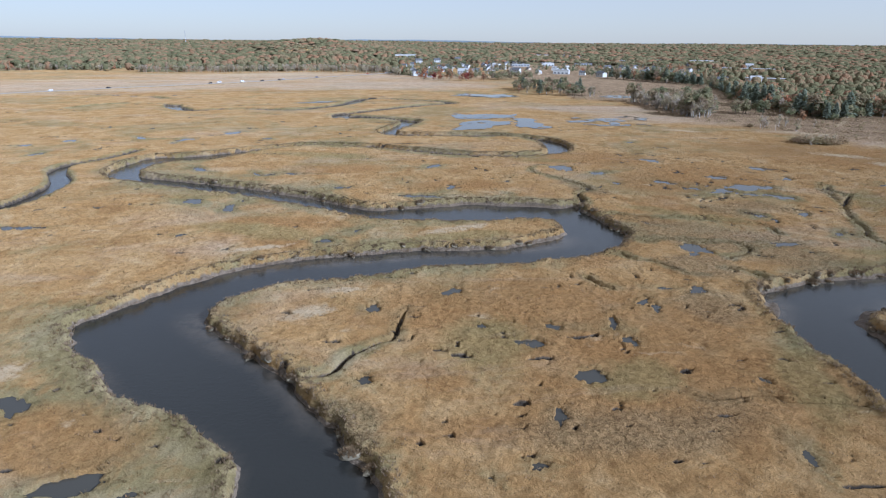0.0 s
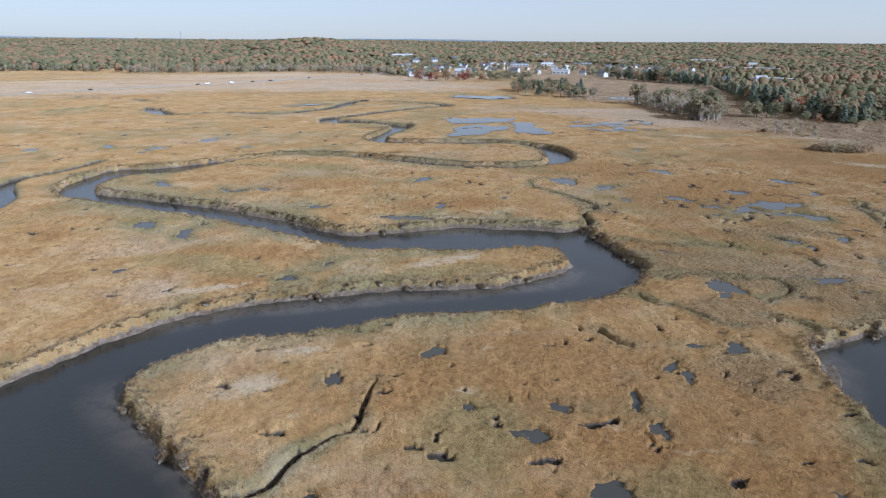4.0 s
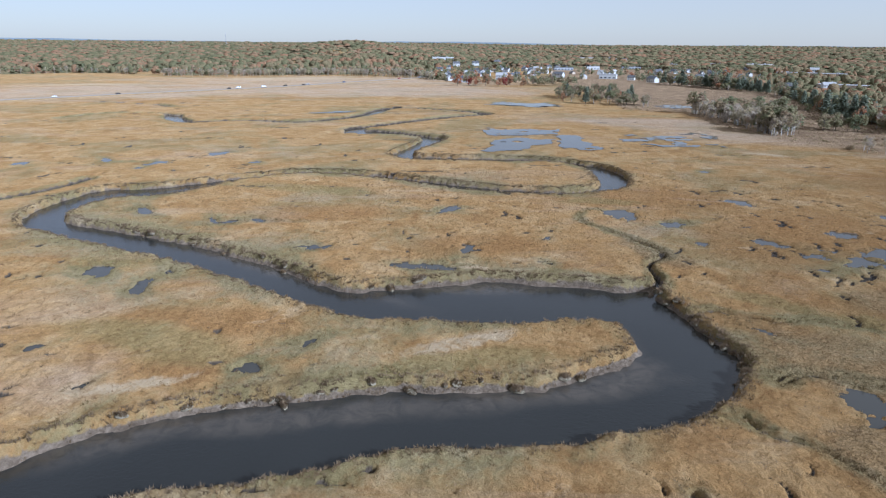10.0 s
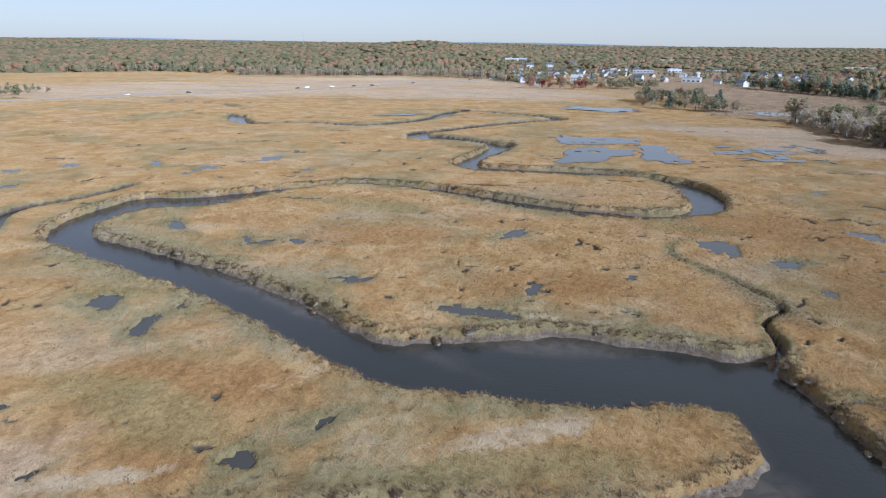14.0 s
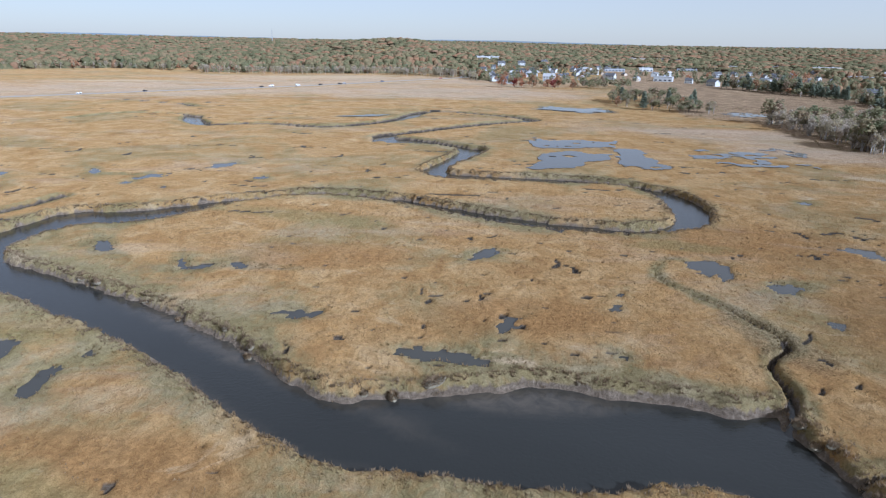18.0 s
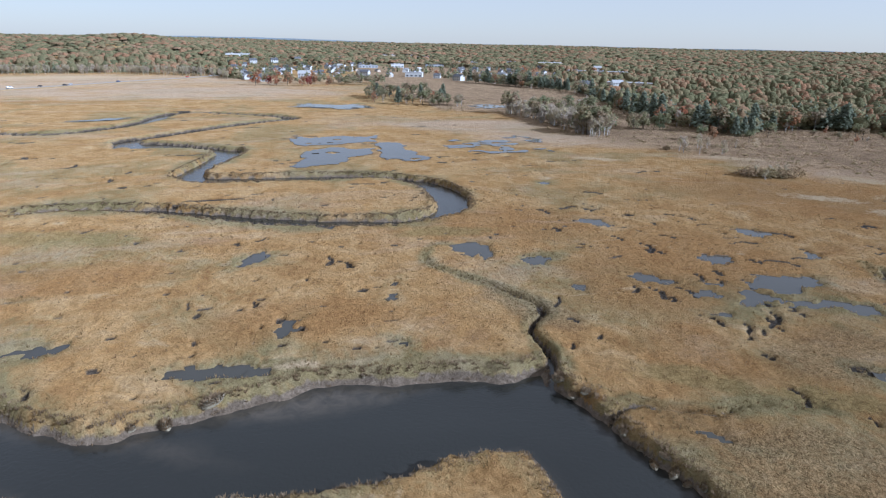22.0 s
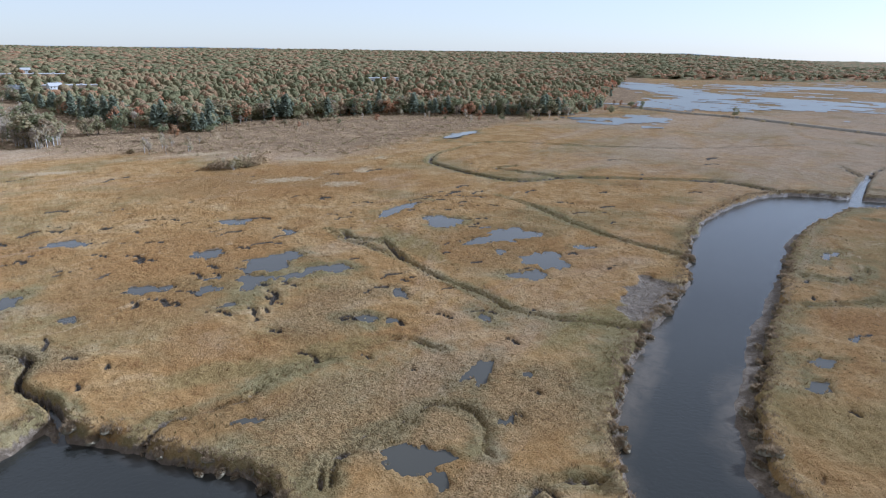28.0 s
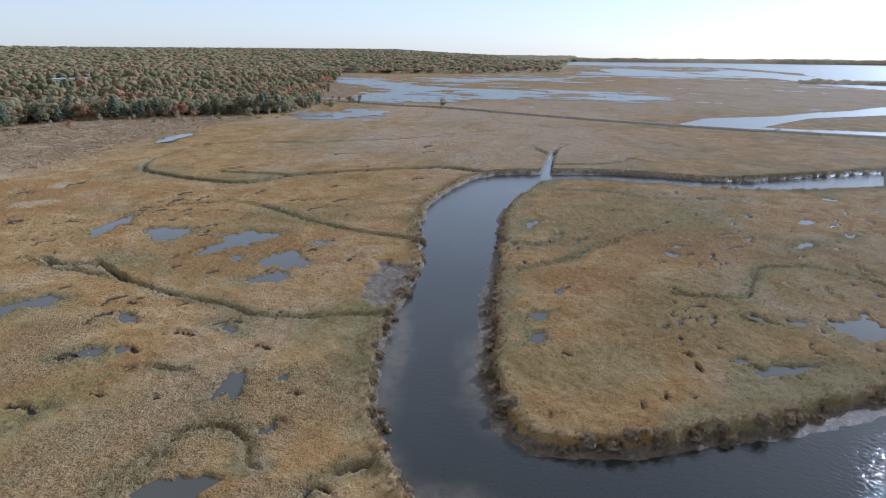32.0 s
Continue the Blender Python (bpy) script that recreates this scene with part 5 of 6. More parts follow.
for k in range(95):                     # lone trees and saplings before the wood
    a = rng.uniform(24, 77)
    x, y = at_bearing(a, float(edge_at(a, FOREST_EDGE)) - 62 * rng.random() ** 1.7)
    plant(rng.choices(["oak", "rust", "bare", "bush", "thicket"], [4, 1.5, 2, 5, 1])[0], x, y, rng.uniform(0.3, 0.75), rng)
for k in range(26):                     # bushes where the wood runs out
    plant(rng.choice(["bush", "bush", "oak", "rust"]), *at_bearing(rng.uniform(73.5, 79), rng.uniform(560, 700)), rng.uniform(0.3, 0.6), rng)
plant("oak", 609, 104, 0.6, rng)        # shrubs along the old embankment
for k in range(20):
    s = rng.random()
    plant("bush", 660 - 230 * s + rng.uniform(-6, 6), 212 - 375 * s + 10 * math.sin(3 * s) + rng.uniform(-6, 6), rng.uniform(0.35, 0.9), rng)


def scatter(name, label, kind, places, material, rng, lo, hi, category="woods"):
    """Many lesser trees of one kind, joined."""
    shapes = {"oak": lambda s: broadleaf(s, 12.5, 4.4, 36, 1.5), "pine": lambda s: conifer(s, 16, 4.0, 36, 1.7), "far_oak": lambda s: broadleaf(s, 13.5, 4.6, 12, 2.7), "far_pine": lambda s: conifer(s, 16.5, 4.0, 15, 2.3), "bare": lambda s: bare_tree(s, 10.5, 3.0, 40, 1.5), "bush": lambda s: bush(s, 1.0, 1.5, 9, 0.5)}
    protos = []
    for s in range(4):
        (tv, tf), (cv, cf) = shapes[kind](100 + s)
        if kind == "bare":
            v = np.array(tv + cv)
            f = [tuple(q) for q in tf] + [tuple(i + len(tv) for i in q) for q in cf]
        else:
            v, f = np.array(cv), cf
        protos.append((v, f))
    verts, faces, count = [], [], 0
    for x, y in places:
        v, f = protos[rng.randrange(4)]
        a, k = rng.uniform(0, 6.28), rng.uniform(lo, hi)
        c, s = math.cos(a) * k, math.sin(a) * k
        p = np.stack([v[:, 0] * c - v[:, 1] * s + x, v[:, 0] * s + v[:, 1] * c + y, v[:, 2] * k + base_height(x, y)], 1)
        verts.append(p)
        faces.extend([tuple(i + count for i in q) for q in f])
        count += len(p)
    ob = new(name, mesh_of(name, np.vstack(verts).tolist(), faces, material, True))
    return tagged(ob, label, category, kind="stuff")


def yard(a, r):
    return any(abs(radians(a - ha) * hr) < 34 and -120 < r - hr < 25 for ha, hr in SPOTS)


def wood_places(n, a0, a1, depth0, depth1, rng):
    out = []
    for k in range(n):
        a = rng.uniform(a0, a1)
        r = float(edge_at(a, FOREST_EDGE)) + rng.uniform(depth0, depth1)
        if not yard(a, r):
            out.append(at_bearing(a, r))
    return out


def village_places(n, rng):
    out = []
    while len(out) < n:
        a, r = rng.uniform(-1, 29), rng.uniform(790, 1480)
        if not yard(a, r) and r > float(edge_at(a, FOREST_EDGE)) - 15 and noise.noise(Vector((a * 0.45, r * 0.012, 0))) > -0.12:
            out.append(at_bearing(a, r))
    return out


scatter("broadleaf_woods", "olive and yellow-green autumn broadleaf trees", "oak", wood_places(240, 19, 76, 8, 50, rng) + wood_places(170, -55, 0, 0, 60, rng) + village_places(210, rng), OAK, rng, 0.7, 1.05)
scatter("pine_woods", "dark green pines standing above the woods", "pine", wood_places(200, 21, 70, 12, 70, rng) + wood_places(60, -50, 0, 10, 90, rng) + village_places(90, rng), PINE, rng, 0.6, 0.95)
scatter("rust_woods", "rust and red autumn trees among the woods", "oak", wood_places(90, 31, 60, 14, 200, rng) + wood_places(130, 60, 76.5, 20, 260, rng) + wood_places(45, -55, 1, 0, 50, rng) + wood_places(60, 77.5, 96, 0, 60, rng) + village_places(60, rng), RUST, rng, 0.6, 0.95)


def crowns(name, label, n, a0, a1, r0, r1, tall, wide, pointed, seed):
    """Closed woodland as one crown for each tree, thinning with the distance."""
    rs_ = np.random.RandomState(seed)
    a = rs_.uniform(a0, a1, n)
    r = np.exp(rs_.uniform(math.log(r0), math.log(r1), n))
    x, y = HOVER[0] + r * np.sin(np.radians(a)), HOVER[1] + r * np.cos(np.radians(a))
    ok = (wooded_at(x, y, a, r) > 0.5) & (field(x, y, 95, 49, 2) < 0.62)
    for ha, hr in SPOTS:
        ok &= ~((abs(np.radians(a - ha) * r) < 30) & (r - hr > -120) & (r - hr < 25))
    a, r, x, y = a[ok], r[ok], x[ok], y[ok]
    n = len(x)
    low = 1 - 0.55 * step(a, 70.5, 76) * (1 - step(a, 76.5, 77.5)) * (1 - step(r, 900, 1300))
    h = tall * rs_.uniform(0.72, 1.1, n) * low * (1 + 0.16 * field(x, y, 130, 50, 2))
    w = wide * rs_.uniform(0.75, 1.55, n) * np.clip(r / 1100, 0.85, 1.9) * low
    k = 7 if r0 < 1000 else 5
    turn = rs_.uniform(0, 6.28, n)[:, None] + np.arange(k)[None, :] * 2 * math.pi / k
    rings = ((0.14, 1.0), (0.60, 0.84), (0.88, 0.42)) if pointed else ((0.14, 0.86), (0.64, 1.0), (0.91, 0.74))
    rings = rings if r0 < 1000 else rings[1:]
    ground_z = upland(x, y)
    rows = []
    for up, out in rings:
        rad = w[:, None] * out * rs_.uniform(0.72, 1.28, (n, k))
        rows.append(np.stack([x[:, None] + rad * np.cos(turn), y[:, None] + rad * np.sin(turn), ground_z[:, None] + h[:, None] * (up + rs_.uniform(-0.06, 0.06, (n, k)))], -1))
    top = np.stack([x + rs_.normal(0, 0.4, n), y + rs_.normal(0, 0.4, n), ground_z + h * rs_.uniform(0.96, 1.08, n)], -1)[:, None, :]
    verts = np.concatenate(rows + [top], 1).reshape(-1, 3)
    one = [(b * k + q, b * k + (q + 1) % k, (b + 1) * k + (q + 1) % k, (b + 1) * k + q) for b in range(len(rings) - 1) for q in range(k)]
    tri = np.array([t for q in one for t in ((q[0], q[1], q[2]), (q[0], q[2], q[3]))] + [((len(rings) - 1) * k + q, (len(rings) - 1) * k + (q + 1) % k, len(rings) * k) for q in range(k)], np.int32)
    faces = (tri[None] + (np.arange(n, dtype=np.int32) * (len(rings) * k + 1))[:, None, None]).reshape(-1, 3)
    me = bpy.data.meshes.new(name)
    me.vertices.add(len(verts))
    me.vertices.foreach_set("co", verts.astype(np.float32).ravel())
    me.loops.add(faces.size)
    me.loops.foreach_set("vertex_index", faces.ravel())
    me.polygons.add(len(faces))
    me.polygons.foreach_set("loop_start", np.arange(0, faces.size, 3, dtype=np.int32))
    me.polygons.foreach_set("use_smooth", np.full(len(faces), True))
    me.update(calc_edges=True)
    me.materials.append(CROWNS)
    return tagged(new(name, me), label, "woods", kind="stuff")


crowns("broadleaf_treetops", "closed autumn woodland of olive, brown and rust crowns", 8500, -60, 98, 440, 1350, 12.0, 5.0, False, 21)
crowns("conifer_treetops", "dull green pointed conifer tops among the autumn woods", 2000, -60, 80, 440, 1350, 14.0, 3.8, True, 22)
crowns("far_treetops", "distant autumn woodland, crown beyond crown", 24000, -60, 98, 1300, 4700, 12.0, 5.2, False, 23)
scatter("dead_wood_fringe", "pale grey leafless trees fringing the marsh", "bare", wood_places(260, -24, -1, -26, 12, rng) + wood_places(60, -50, -24, -8, 10, rng), TWIG, rng, 0.8, 1.25)
scatter("river_thicket", "trees beside the far road", "oak", [(-470 + rng.uniform(-60, 45), 600 + rng.uniform(-35, 40)) for k in range(40)], OAK, rng, 0.45, 0.7)
scatter("village_front_trees", "mixed autumn trees screening the village", "oak", [at_bearing(rng.uniform(0.5, 12), rng.uniform(770, 850)) for k in range(75)], OAK, rng, 0.6, 0.95)
brush = []
while len(brush) < 2400:
    a, r = rng.uniform(14, 77), rng.uniform(300, 640)
    if float(edge_at(a, HEATH_EDGE)) + 25 < r < float(edge_at(a, FOREST_EDGE)) + 5 and (r > float(edge_at(a, FOREST_EDGE)) - 30 or rng.random() < 0.35):
        brush.append(at_bearing(a, r))
scatter("heath_scrub", "low brown scrub dotted over the heath", "bush", brush, BRUSH, rng, 0.35, 0.9, "scrub")

# ---- road, embankment, mast ----
def ribbon(name, line, half, z0, z1, material, label, category, kind="structure"):
    """A raised strip along a line: flat top and sloping sides."""
    pts = spline(line, 8)
    t = np.gradient(pts, axis=0)
    t /= np.hypot(t[:, 0], t[:, 1])[:, None]
    nrm = np.stack([-t[:, 1], t[:, 0]], 1)
    verts, faces = [], []
    for p, q in zip(pts, nrm):
        up = base_height(p[0], p[1])
        for off, z in ((-half - 2.5 * (z1 - z0), z0), (-half, z1), (half, z1), (half + 2.5 * (z1 - z0), z0)):
            verts.append((p[0] + q[0] * off, p[1] + q[1] * off, up + z))
    for i in range(len(pts) - 1):
        for k in range(3):
            a = i * 4 + k
            faces.append((a, a + 1, a + 5, a + 4))
    return tagged(new(name, mesh_of(name, verts, faces, material)), label, category, kind=kind)


def box(bm, x0, y0, z0, x1, y1, z1):
    vs = [bm.verts.new((x, y, z)) for z in (z0, z1) for x, y in ((x0, y0), (x1, y0), (x1, y1), (x0, y1))]
    for q in ((3, 2, 1, 0), (4, 5, 6, 7), (0, 1, 5, 4), (1, 2, 6, 5), (2, 3, 7, 6), (3, 0, 4, 7)):
        bm.faces.new([vs[i] for i in q])


def part(name, bm, material, parent, label="", bevel=0.0):
    """One bmesh as one mesh object under a thing or a part."""
    if bevel:
        bmesh.ops.bevel(bm, geom=bm.edges[:], offset=bevel, segments=1, affect="EDGES")
    me = bpy.data.meshes.new(name)
    bm.to_mesh(me)
    bm.free()
    me.materials.append(material)
    ob = new(name, me)
    ob.parent = parent
    if label:
        tagged(ob, label)
    return ob


ROAD = [(-420, 530), (-356, 606), (-298, 678), (-220, 762), (-146, 842), (-53, 956), (-10, 1010), (60, 1075)]
ribbon("road_bank", ROAD, 7.0, -0.5, 0.9, VERGE, "low grassy causeway carrying the far road", "embankment")
ribbon("road", ROAD, 3.8, 0.9, 1.02, ASPHALT, "pale worn asphalt road across the marsh", "road")
ribbon("embankment", [(660, 212), (620, 149), (597, 97), (534, 18), (472, -72), (441, -136), (421, -184), (402, -260)], 1.6, -0.2, 1.2, EARTH, "dark old railway embankment crossing the marsh", "embankment")


def tube(bm, a, b, r, n=5):
    a, b = Vector(a), Vector(b)
    q = (b - a).to_track_quat("Z", "Y")
    rings = [[bm.verts.new(c + q @ Vector((r * math.cos(2 * math.pi * k / n), r * math.sin(2 * math.pi * k / n), 0))) for k in range(n)] for c in (a, b)]
    for k in range(n):
        bm.faces.new((rings[0][k], rings[0][(k + 1) % n], rings[1][(k + 1) % n], rings[1][k]))


mast = tagged(new("radio_mast"), "tall thin steel lattice radio mast on the wooded ridge", "mast")
mx, my = at_bearing(-18.2, 3400)
mast.location = (mx, my, base_height(mx, my) - 2)
high = 94 - mast.location.z
corners = [(2.2 * math.cos(a), 2.2 * math.sin(a)) for a in (0.3, 2.394, 4.489)]
for cxy in corners:
    bm = bmesh.new()
    tube(bm, (*cxy, 0), (cxy[0] * 0.3, cxy[1] * 0.3, high), 0.45)
    part("leg", bm, STEEL, mast)
for k in range(10):
    f0, f1 = 1 - 0.07 * k, 1 - 0.07 * (k + 1)
    for i in range(3):
        a, b = corners[i], corners[(i + 1) % 3]
        bm = bmesh.new()
        tube(bm, (a[0] * f0, a[1] * f0, high * k / 10), (b[0] * f1, b[1] * f1, high * (k + 1) / 10), 0.22, 4)
        part("brace", bm, STEEL, mast)
bm = bmesh.new()
tube(bm, (0, 0, high), (0, 0, high + 5), 0.2)
part("antenna", bm, STEEL, mast)

# ---- hills on the skyline, the blue of distance haze put into their colour ----
HILLS = plain_material("hazed_hills", (0.17, 0.20, 0.22), 0.95, 0.004, 0.15)
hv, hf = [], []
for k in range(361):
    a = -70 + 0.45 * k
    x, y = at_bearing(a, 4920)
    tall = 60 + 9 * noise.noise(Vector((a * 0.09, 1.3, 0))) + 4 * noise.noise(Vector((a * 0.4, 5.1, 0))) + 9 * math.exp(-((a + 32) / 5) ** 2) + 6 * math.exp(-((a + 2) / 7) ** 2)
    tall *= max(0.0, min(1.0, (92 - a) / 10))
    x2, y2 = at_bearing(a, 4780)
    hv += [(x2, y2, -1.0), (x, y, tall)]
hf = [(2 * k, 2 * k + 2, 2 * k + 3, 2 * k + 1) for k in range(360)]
tagged(new("backdrop", mesh_of("backdrop", hv, hf, HILLS, True)), "low wooded hills along the skyline, distance haze in their colour", "hills", kind="structure")

# ---- cars on the far road ----
def car(paint, label, van=False):
    thing = tagged(new("car"), label, "car", "cars on the far road")
    length, height = (5.6, 2.3) if van else (4.5, 1.45)
    bm = bmesh.new()
    prof = [(-0.5, 0.35), (-0.5, 0.62), (-0.46, 0.98 if van else 0.66), (-0.36, 1.0 if van else 0.97), (0.10, 1.0 if van else 1.0), (0.24, 0.68), (0.46, 0.58), (0.5, 0.45), (0.5, 0.3)]
    rows = [[bm.verts.new((x * length, s * 0.9 * (0.86 if z > 0.8 and not van else 1), z * height)) for x, z in prof] for s in (-1, 1)]
    for i in range(len(prof)):
        j = (i + 1) % len(prof)
        bm.faces.new((rows[0][i], rows[0][j], rows[1][j], rows[1][i]))
    bm.faces.new(rows[0][::-1])
    bm.faces.new(rows[1])
    part("body", bm, paint, thing, bevel=0.05)
    for s in (-1, 1):
        bm = bmesh.new()
        y = s * (0.905 if van else 0.86)
        box(bm, -0.28 * length, min(y, y * 1.01), 0.7 * height, 0.08 * length, max(y, y * 1.01), 0.92 * height)
        part("window", bm, GLASS_DARK, thing)
    bm = bmesh.new()
    box(bm, 0.115 * length, -0.7, 0.72 * height, 0.19 * length, 0.7, 0.92 * height)
    part("windscreen", bm, GLASS_DARK, thing)
    for x in (-0.31, 0.31):
        for s in (-1, 1):
            bm = bmesh.new()
            bmesh.ops.create_cone(bm, cap_ends=True, segments=10, radius1=0.33, radius2=0.33, depth=0.22, matrix=pose(x * length, s * 0.82, 0.33, 90, 0, 0))
            part("wheel", bm, RUBBER, thing)
    return thing


road_line = spline(ROAD, 40)
for k, (s, side, paint, van) in enumerate(((0.155, 1, 0, False), (0.245, -1, 1, False), (0.40, 1, 1, False), (0.415, 1, 0, True), (0.452, -1, 0, True), (0.495, 1, 1, False), (0.53, -1, 1, False), (0.54, 1, 3, False), (0.60, -1, 4, False), (0.70, 1, 2, False), (0.76, -1, 3, False))):
    i = int(s * len(road_line))
    p, d = road_line[i], road_line[i + 1] - road_line[i]
    word = ("white", "black", "red", "silver", "blue")[paint]
    c = car(CARS[paint], word + (" van driving on the marsh road" if van else " saloon car driving on the marsh road"), van)
    n = np.array([-d[1], d[0]]) / np.hypot(*d)
    c.matrix_world = pose(p[0] + n[0] * 1.8 * side, p[1] + n[1] * 1.8 * side, base_height(*p) + 1.02, 0, 0, math.degrees(math.atan2(d[1], d[0])) + (180 if side > 0 else 0))

# ---- village ----
def gable_house(w, d, h, wall_m, roof_m, label, storeys=2, chimney=True):
    """A gabled timber house: walls, roof, windows, door."""
    thing = tagged(new("house"), label, "house", "houses of the village")
    rise = d * 0.36
    bm = bmesh.new()
    prof = [(-d / 2, 0), (d / 2, 0), (d / 2, h), (0, h + rise), (-d / 2, h)]
    ends = [[bm.verts.new((s * w / 2, y, z)) for y, z in prof] for s in (-1, 1)]
    bm.faces.new(ends[0][::-1])
    bm.faces.new(ends[1])
    for i in range(5):
        j = (i + 1) % 5
        bm.faces.new((ends[0][i], ends[0][j], ends[1][j], ends[1][i]))
    part("wall", bm, wall_m, thing)
    bm = bmesh.new()
    for s in (-1, 1):
        lo, hi = (s * (d / 2 + 0.5), h - 0.36 * 0.7), (0, h + rise + 0.06)
        vs = [bm.verts.new((x, y, z + t)) for t in (0.03, 0.28) for x in (-w / 2 - 0.4, w / 2 + 0.4) for y, z in (lo, hi)]
        for q in ((0, 1, 3, 2), (4, 6, 7, 5), (0, 2, 6, 4), (1, 5, 7, 3), (0, 4, 5, 1), (2, 3, 7, 6)):
            bm.faces.new([vs[i] for i in q])
    roof = part("roof", bm, roof_m, thing)
    if chimney:
        bm = bmesh.new()
        box(bm, w * 0.18, -0.5, h + rise * 0.5, w * 0.18 + 0.9, 0.4, h + rise + 1.1)
        part("chimney", bm, GREY_SIDING, roof)
    for s in (-1, 1):
        for f in range(storeys):
            n = max(2, int(w / 3.4))
            for k in range(n):
                if s < 0 and f == 0 and k == n // 2:
                    continue
                x = -w / 2 + w * (k + 0.5) / n
                bm = bmesh.new()
                y0 = s * d / 2
                box(bm, x - 0.5, min(y0 - 0.03 * s, y0 + 0.05 * s), 0.9 + 2.7 * f, x + 0.5, max(y0 - 0.03 * s, y0 + 0.05 * s), 2.3 + 2.7 * f)
                part("window", bm, GLASS_DARK, thing)
    bm = bmesh.new()
    box(bm, -0.5 + w * 0.5 / max(2, int(w / 3.4)), -d / 2 - 0.06, 0, 0.5 + w * 0.5 / max(2, int(w / 3.4)), -d / 2 + 0.02, 2.1)
    part("door", bm, GREY_SIDING, thing)
    return thing


def long_building(w, d, h, wall_m, roof_m, label):
    """A low flat-roofed commercial block with a parapet and a row of wide windows."""
    thing = tagged(new("commercial_building"), label, "building", "large buildings of the village")
    bm = bmesh.new()
    box(bm, -w / 2, -d / 2, 0, w / 2, d / 2, h)
    part("wall", bm, wall_m, thing, bevel=0.05)
    bm = bmesh.new()
    box(bm, -w / 2 - 0.4, -d / 2 - 0.4, h + 0.004, w / 2 + 0.4, d / 2 + 0.4, h + 0.5)
    part("roof", bm, roof_m, thing, bevel=0.08)
    n = int(w / 6)
    for k in range(n):
        x = -w / 2 + w * (k + 0.5) / n
        bm = bmesh.new()
        box(bm, x - 1.7, -d / 2 - 0.06, 1.0, x + 1.7, -d / 2 + 0.02, 2.8)
        part("window", bm, GLASS_DARK, thing)
    for k in range(2):
        bm = bmesh.new()
        box(bm, -w * 0.25 + k * w * 0.4, -1.2, h + 0.5, -w * 0.25 + k * w * 0.4 + 3, 1.2, h + 1.7)
        part("roof_vent", bm, STEEL, thing, bevel=0.05)
    return thing


HOUSES = [gable_house(12, 8, 5.6, WHITE_PAINT, DARK_ROOF, "white timber house with a dark shingle roof among trees"),
          gable_house(10, 8, 5.4, GREY_SIDING, DARK_ROOF, "grey timber house with a dark gabled roof"),
          gable_house(14, 9, 5.8, WHITE_PAINT, PALE_ROOF, "white house with a pale metal roof"),
          gable_house(11, 8, 3.2, TAN_SIDING, DARK_ROOF, "low tan bungalow with a shingle roof", 1),
          gable_house(16, 10, 6.2, WHITE_PAINT, DARK_ROOF, "large white farmhouse with many windows")]
BLOCKS = [long_building(46, 18, 5.5, WHITE_PAINT, PALE_ROOF, "long white commercial building with a flat pale roof"),
          long_building(26, 14, 6.5, WHITE_PAINT, PALE_ROOF, "white boxy warehouse with a bright roof"),
          long_building(38, 16, 5.0, GREY_SIDING, DARK_ROOF, "grey flat-roofed workshop building"),
          long_building(60, 22, 6.0, TAN_SIDING, PALE_ROOF, "wide tan store with a pale flat roof")]
PLACED = set()


def settle(proto, x, y, turn, lift=0.0, stretch=1.0):
    m = pose(x, y, base_height(x, y) - 0.1 + lift, 0, 0, turn)
    if proto.name not in PLACED:
        PLACED.add(proto.name)
        proto.matrix_world = m
        made = proto
    else:
        made = copy_thing(proto, m)
    made.scale = (stretch, stretch, stretch)


rng = random.Random(5)
for a, r, kind in PLOTS:
    settle(BLOCKS[kind] if kind < 4 else HOUSES[kind - 5], *at_bearing(a, r), rng.uniform(-25, 25) - a, 0.0, rng.uniform(0.95, 1.2))
count = 0
while count < 95:
    a, r = rng.uniform(-0.5, 27), rng.uniform(800, 1420)
    if r > float(edge_at(a, FOREST_EDGE)) + 15 and not yard(a, r) and (a < 14 or rng.random() < 0.6):
        settle(HOUSES[rng.choices(range(5), [3, 3, 2, 3, 1])[0]], *at_bearing(a, r), rng.uniform(0, 180), 0.0, rng.uniform(0.7, 0.95))
        count += 1

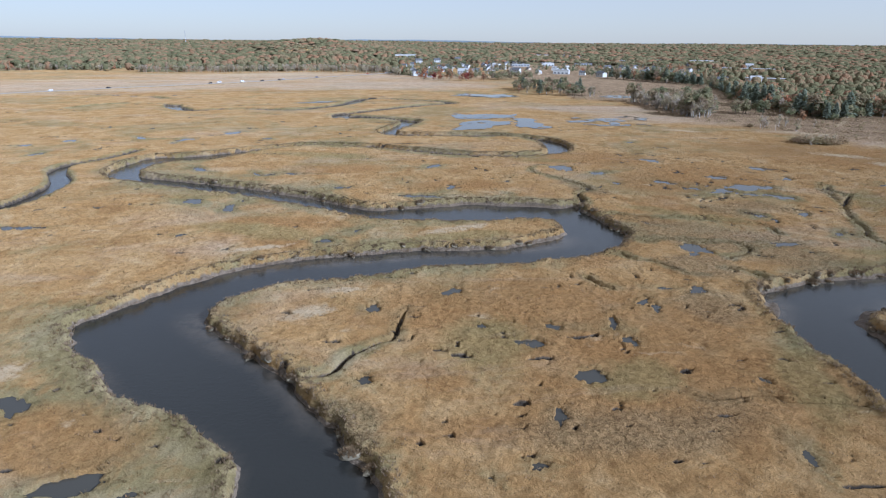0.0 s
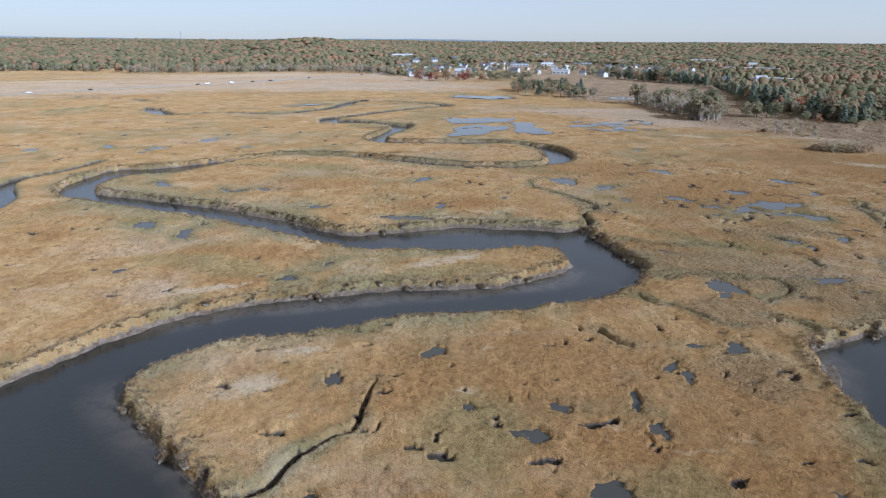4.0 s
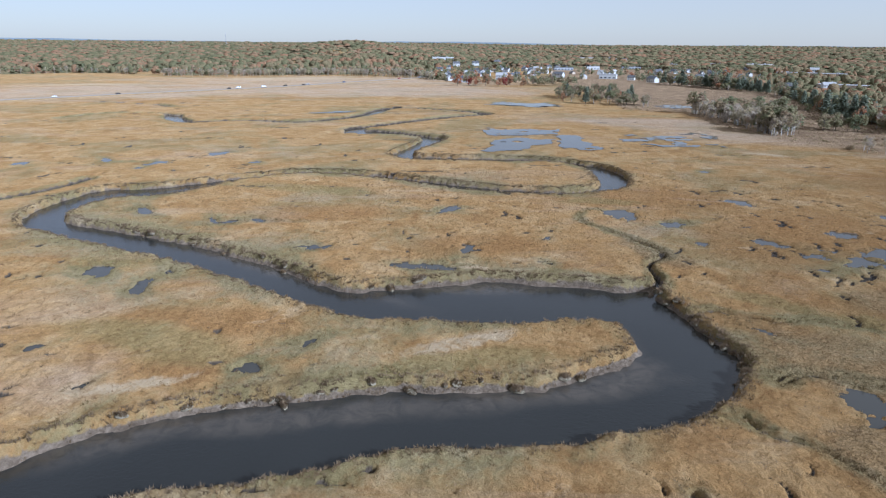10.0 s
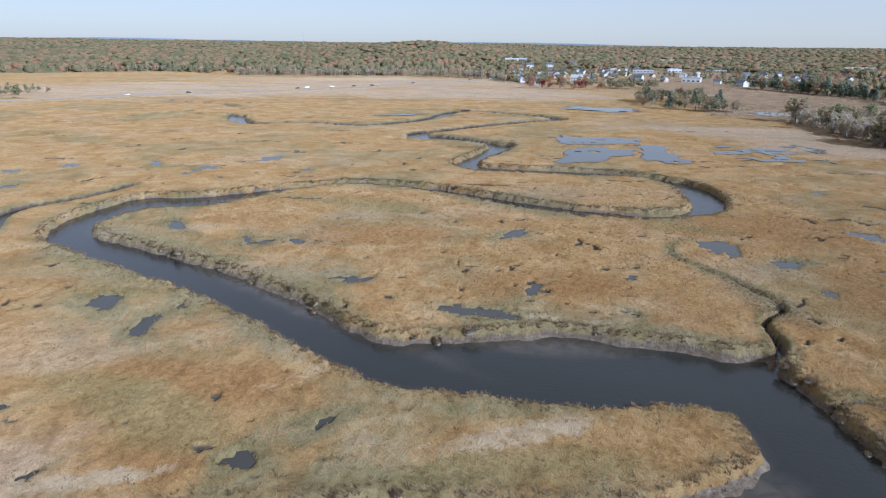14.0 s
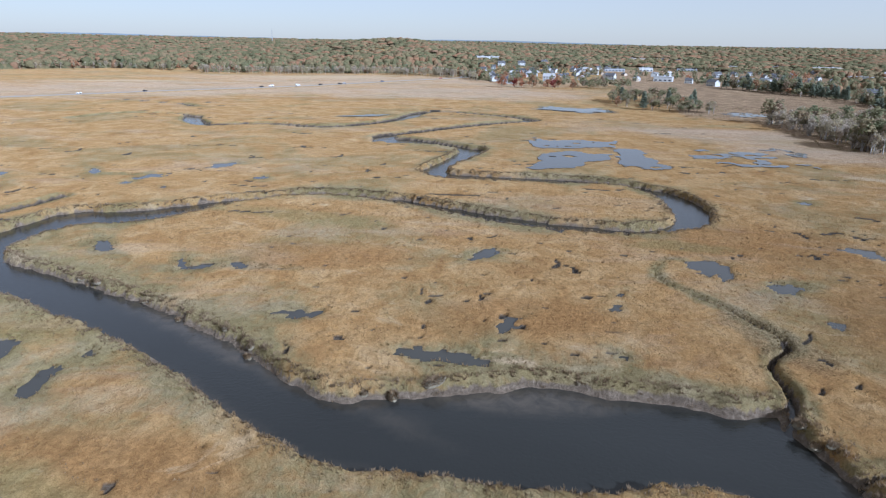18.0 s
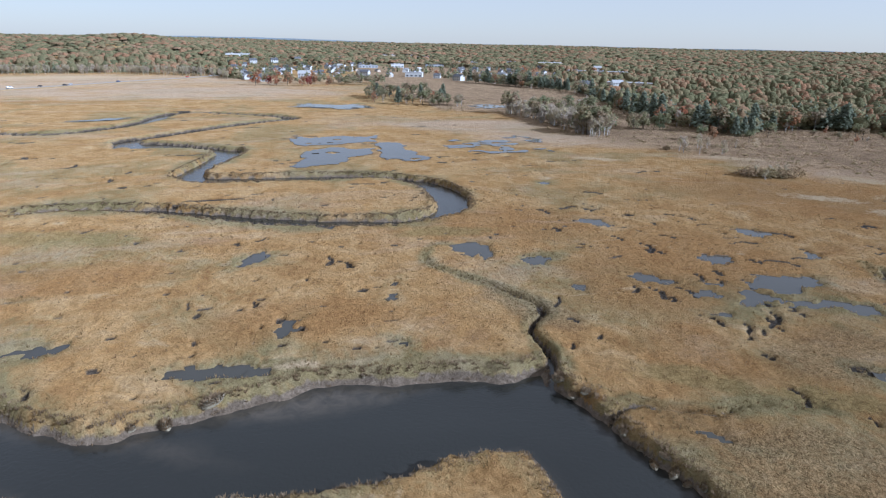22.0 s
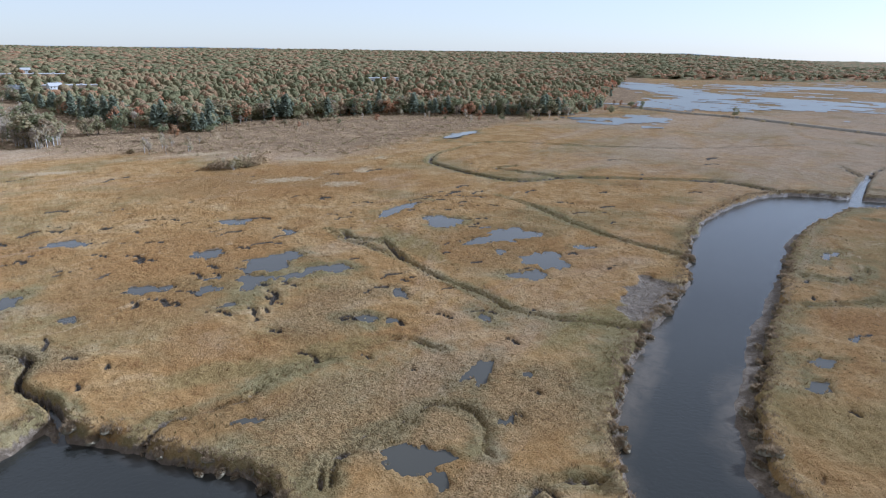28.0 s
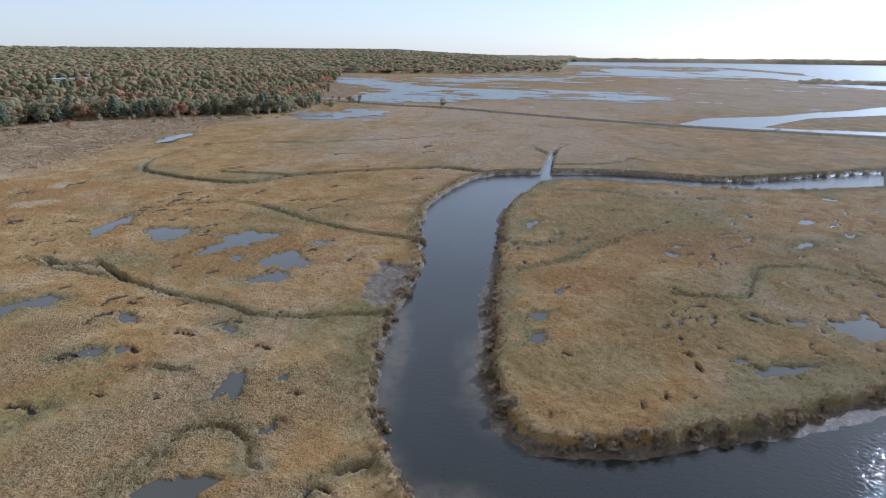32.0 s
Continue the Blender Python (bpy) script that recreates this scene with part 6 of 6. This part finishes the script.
# ---- grass fringe, tussocks and slumped turf ----
def tufts(name, label, xs, ys, zs, heights, spread, blades, material, seed, lean=0.5):
    """Grass clumps: fans of narrow blades, joined into one mesh."""
    rs_ = np.random.RandomState(seed)
    n = len(xs)
    ang = rs_.uniform(0, 2 * math.pi, (n, blades))
    root = spread * rs_.uniform(0.1, 0.8, (n, blades))
    px, py = xs[:, None] + root * np.cos(ang), ys[:, None] + root * np.sin(ang)
    bend = heights[:, None] * lean * rs_.uniform(0.2, 1.0, (n, blades))
    tx, ty = px + bend * np.cos(ang), py + bend * np.sin(ang)
    tz = zs[:, None] + heights[:, None] * rs_.uniform(0.6, 1.1, (n, blades))
    half = spread * 0.17 * rs_.uniform(0.7, 1.4, (n, blades))
    turn = ang + math.pi / 2 + rs_.uniform(-0.7, 0.7, (n, blades))
    ax, ay = half * np.cos(turn), half * np.sin(turn)
    zb = np.broadcast_to(zs[:, None] - 0.1, px.shape)
    v = np.stack([np.stack([px - ax, py - ay, zb], -1), np.stack([px + ax, py + ay, zb], -1), np.stack([tx, ty, tz], -1)], 2).reshape(-1, 3)
    f = np.arange(len(v), dtype=np.int32)
    me = bpy.data.meshes.new(name)
    me.vertices.add(len(v))
    me.vertices.foreach_set("co", v.astype(np.float32).ravel())
    me.loops.add(len(f))
    me.loops.foreach_set("vertex_index", f)
    me.polygons.add(len(f) // 3)
    me.polygons.foreach_set("loop_start", np.arange(0, len(f), 3, dtype=np.int32))
    me.update(calc_edges=True)
    me.materials.append(material)
    return tagged(new(name, me), label, "grass", kind="stuff")


def along(line, gap):
    seg = np.hypot(*np.diff(line, axis=0).T)
    s = np.concatenate([[0], np.cumsum(seg)])
    at = np.arange(0, s[-1], gap)
    return np.stack([np.interp(at, s, line[:, 0]), np.interp(at, s, line[:, 1])], 1)


rs_ = np.random.RandomState(9)
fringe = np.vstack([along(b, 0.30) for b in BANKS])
fringe = np.vstack([fringe + rs_.normal(0, 1.0, fringe.shape) for k in range(2)])
fz, fm, fs, fh, fr, fp = ground_height(fringe[:, 0], fringe[:, 1])
ok = (fr < 0.35) & (fr > -1.8) & (np.hypot(fringe[:, 0], fringe[:, 1] - 60) < 330)
hang = (fr > 0.1) & (fr < 1.5) & (np.hypot(fringe[:, 0], fringe[:, 1] - 60) < 330) & (rs_.uniform(0, 1, len(fr)) < 0.75)
tufts("bank_straw", "bleached grass hanging down the muddy bank faces", fringe[hang, 0], fringe[hang, 1], fz[hang], rs_.uniform(0.25, 0.55, hang.sum()), 0.40, 9, BANK_STRAW, 4, 1.0)
fringe, fz = fringe[ok], fz[ok]
tufts("bank_grass", "tall straw-green cordgrass leaning over the banks", fringe[:, 0], fringe[:, 1], fz, rs_.uniform(0.2, 0.42, len(fringe)), 0.40, 9, BANK_STRAW, 1, 1.2)
n = 76000
rad = np.sqrt(rs_.uniform(0, 1, n)) * 190
ang = rs_.uniform(0, 2 * math.pi, n)
px, py = 35 + rad * np.cos(ang), 95 + rad * np.sin(ang)
pz, pm, ps, ph, pr, pp = ground_height(px, py)
ok = (pm < 0.2) & (pr < -0.8)
ok &= (ps > 0.45) | (rs_.uniform(0, 1, n) < 0.5)
px, py, pz, ps = px[ok], py[ok], pz[ok], ps[ok]
tall = ps + rs_.uniform(-0.3, 0.3, len(ps)) > 0.45
tufts("cordgrass_tussocks", "green-straw cordgrass tussocks near the creeks", px[tall], py[tall], pz[tall], rs_.uniform(0.22, 0.5, tall.sum()), 0.36, 7, GRASS_TALL, 2, 0.9)
tufts("salt_hay_tussocks", "golden swirled salt hay over the meadow", px[~tall], py[~tall], pz[~tall], rs_.uniform(0.12, 0.30, (~tall).sum()), 0.5, 5, GRASS_HAY, 3, 1.2)


def turf_block(seed):
    """A slumped lump of bank turf with an uneven top."""
    r = random.Random(seed)
    bm = bmesh.new()
    bmesh.ops.create_icosphere(bm, subdivisions=2, radius=1.0)
    for v in bm.verts:
        k = 1 + 0.28 * noise.noise(v.co * 1.6 + Vector((seed * 3.1, 0, 0))) + 0.12 * noise.noise(v.co * 4 + Vector((0, seed, 0)))
        v.co = Vector((v.co.x * k * 1.25, v.co.y * k * 0.8, v.co.z * k * 0.55))
    me = bpy.data.meshes.new("lump")
    bm.to_mesh(me)
    bm.free()
    me.materials.append(TURF)
    block = tagged(new("turf_block"), "slumped block of grassy turf on the mud bank", "turf", "slumped turf blocks on the banks")
    lump = new("lump", me)
    lump.parent = block
    verts, faces = [], []
    for k in range(240):
        a, s = r.uniform(0, 6.28), math.sqrt(r.random())
        x, y = 1.1 * s * math.cos(a), 0.75 * s * math.sin(a)
        z = 0.5 * math.sqrt(max(0.05, 1 - s * s))
        b = len(verts)
        w = r.uniform(0.06, 0.13)
        t = a + 1.57
        verts += [(x - w * math.cos(t), y - w * math.sin(t), z - 0.1), (x + w * math.cos(t), y + w * math.sin(t), z - 0.1), (x + 0.5 * math.cos(a) * r.random(), y + 0.5 * math.sin(a) * r.random(), z + r.uniform(0.25, 0.65))]
        faces.append((b, b + 1, b + 2))
    grass = new("grass", mesh_of("grass", verts, faces, BANK_STRAW))
    grass.parent = block
    return block


TURFS = [turf_block(s) for s in (1, 2, 3)]
spots = []
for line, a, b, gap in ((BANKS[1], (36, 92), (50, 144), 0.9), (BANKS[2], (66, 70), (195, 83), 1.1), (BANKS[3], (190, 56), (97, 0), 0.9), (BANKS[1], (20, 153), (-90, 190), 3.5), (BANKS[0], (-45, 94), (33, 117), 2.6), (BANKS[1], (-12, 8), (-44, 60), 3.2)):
    d0, d1 = np.hypot(*(line - a).T).argmin(), np.hypot(*(line - b).T).argmin()
    spots.append(along(line[min(d0, d1):max(d0, d1) + 1], gap))
spots = np.vstack(spots)
spots = spots + rs_.normal(0, 0.9, spots.shape)
sz, sm, ss, sh, sr, sp = ground_height(spots[:, 0], spots[:, 1])
first = 0
for (x, y), z, d in zip(spots, sz, sr):
    if 0.25 < d < 2.6:
        m = pose(float(x), float(y), max(float(z), WATER_Z - 0.1) + 0.12, rs_.uniform(-14, 14), rs_.uniform(-14, 14), rs_.uniform(0, 360))
        k = rs_.randint(3)
        if first < 3:
            made = TURFS[first]
            made.matrix_world = m
            first += 1
        else:
            made = copy_thing(TURFS[k], m)
        s = rs_.uniform(0.4, 1.15)
        made.scale = (s * rs_.uniform(0.8, 1.4), s, s * rs_.uniform(0.8, 1.2))
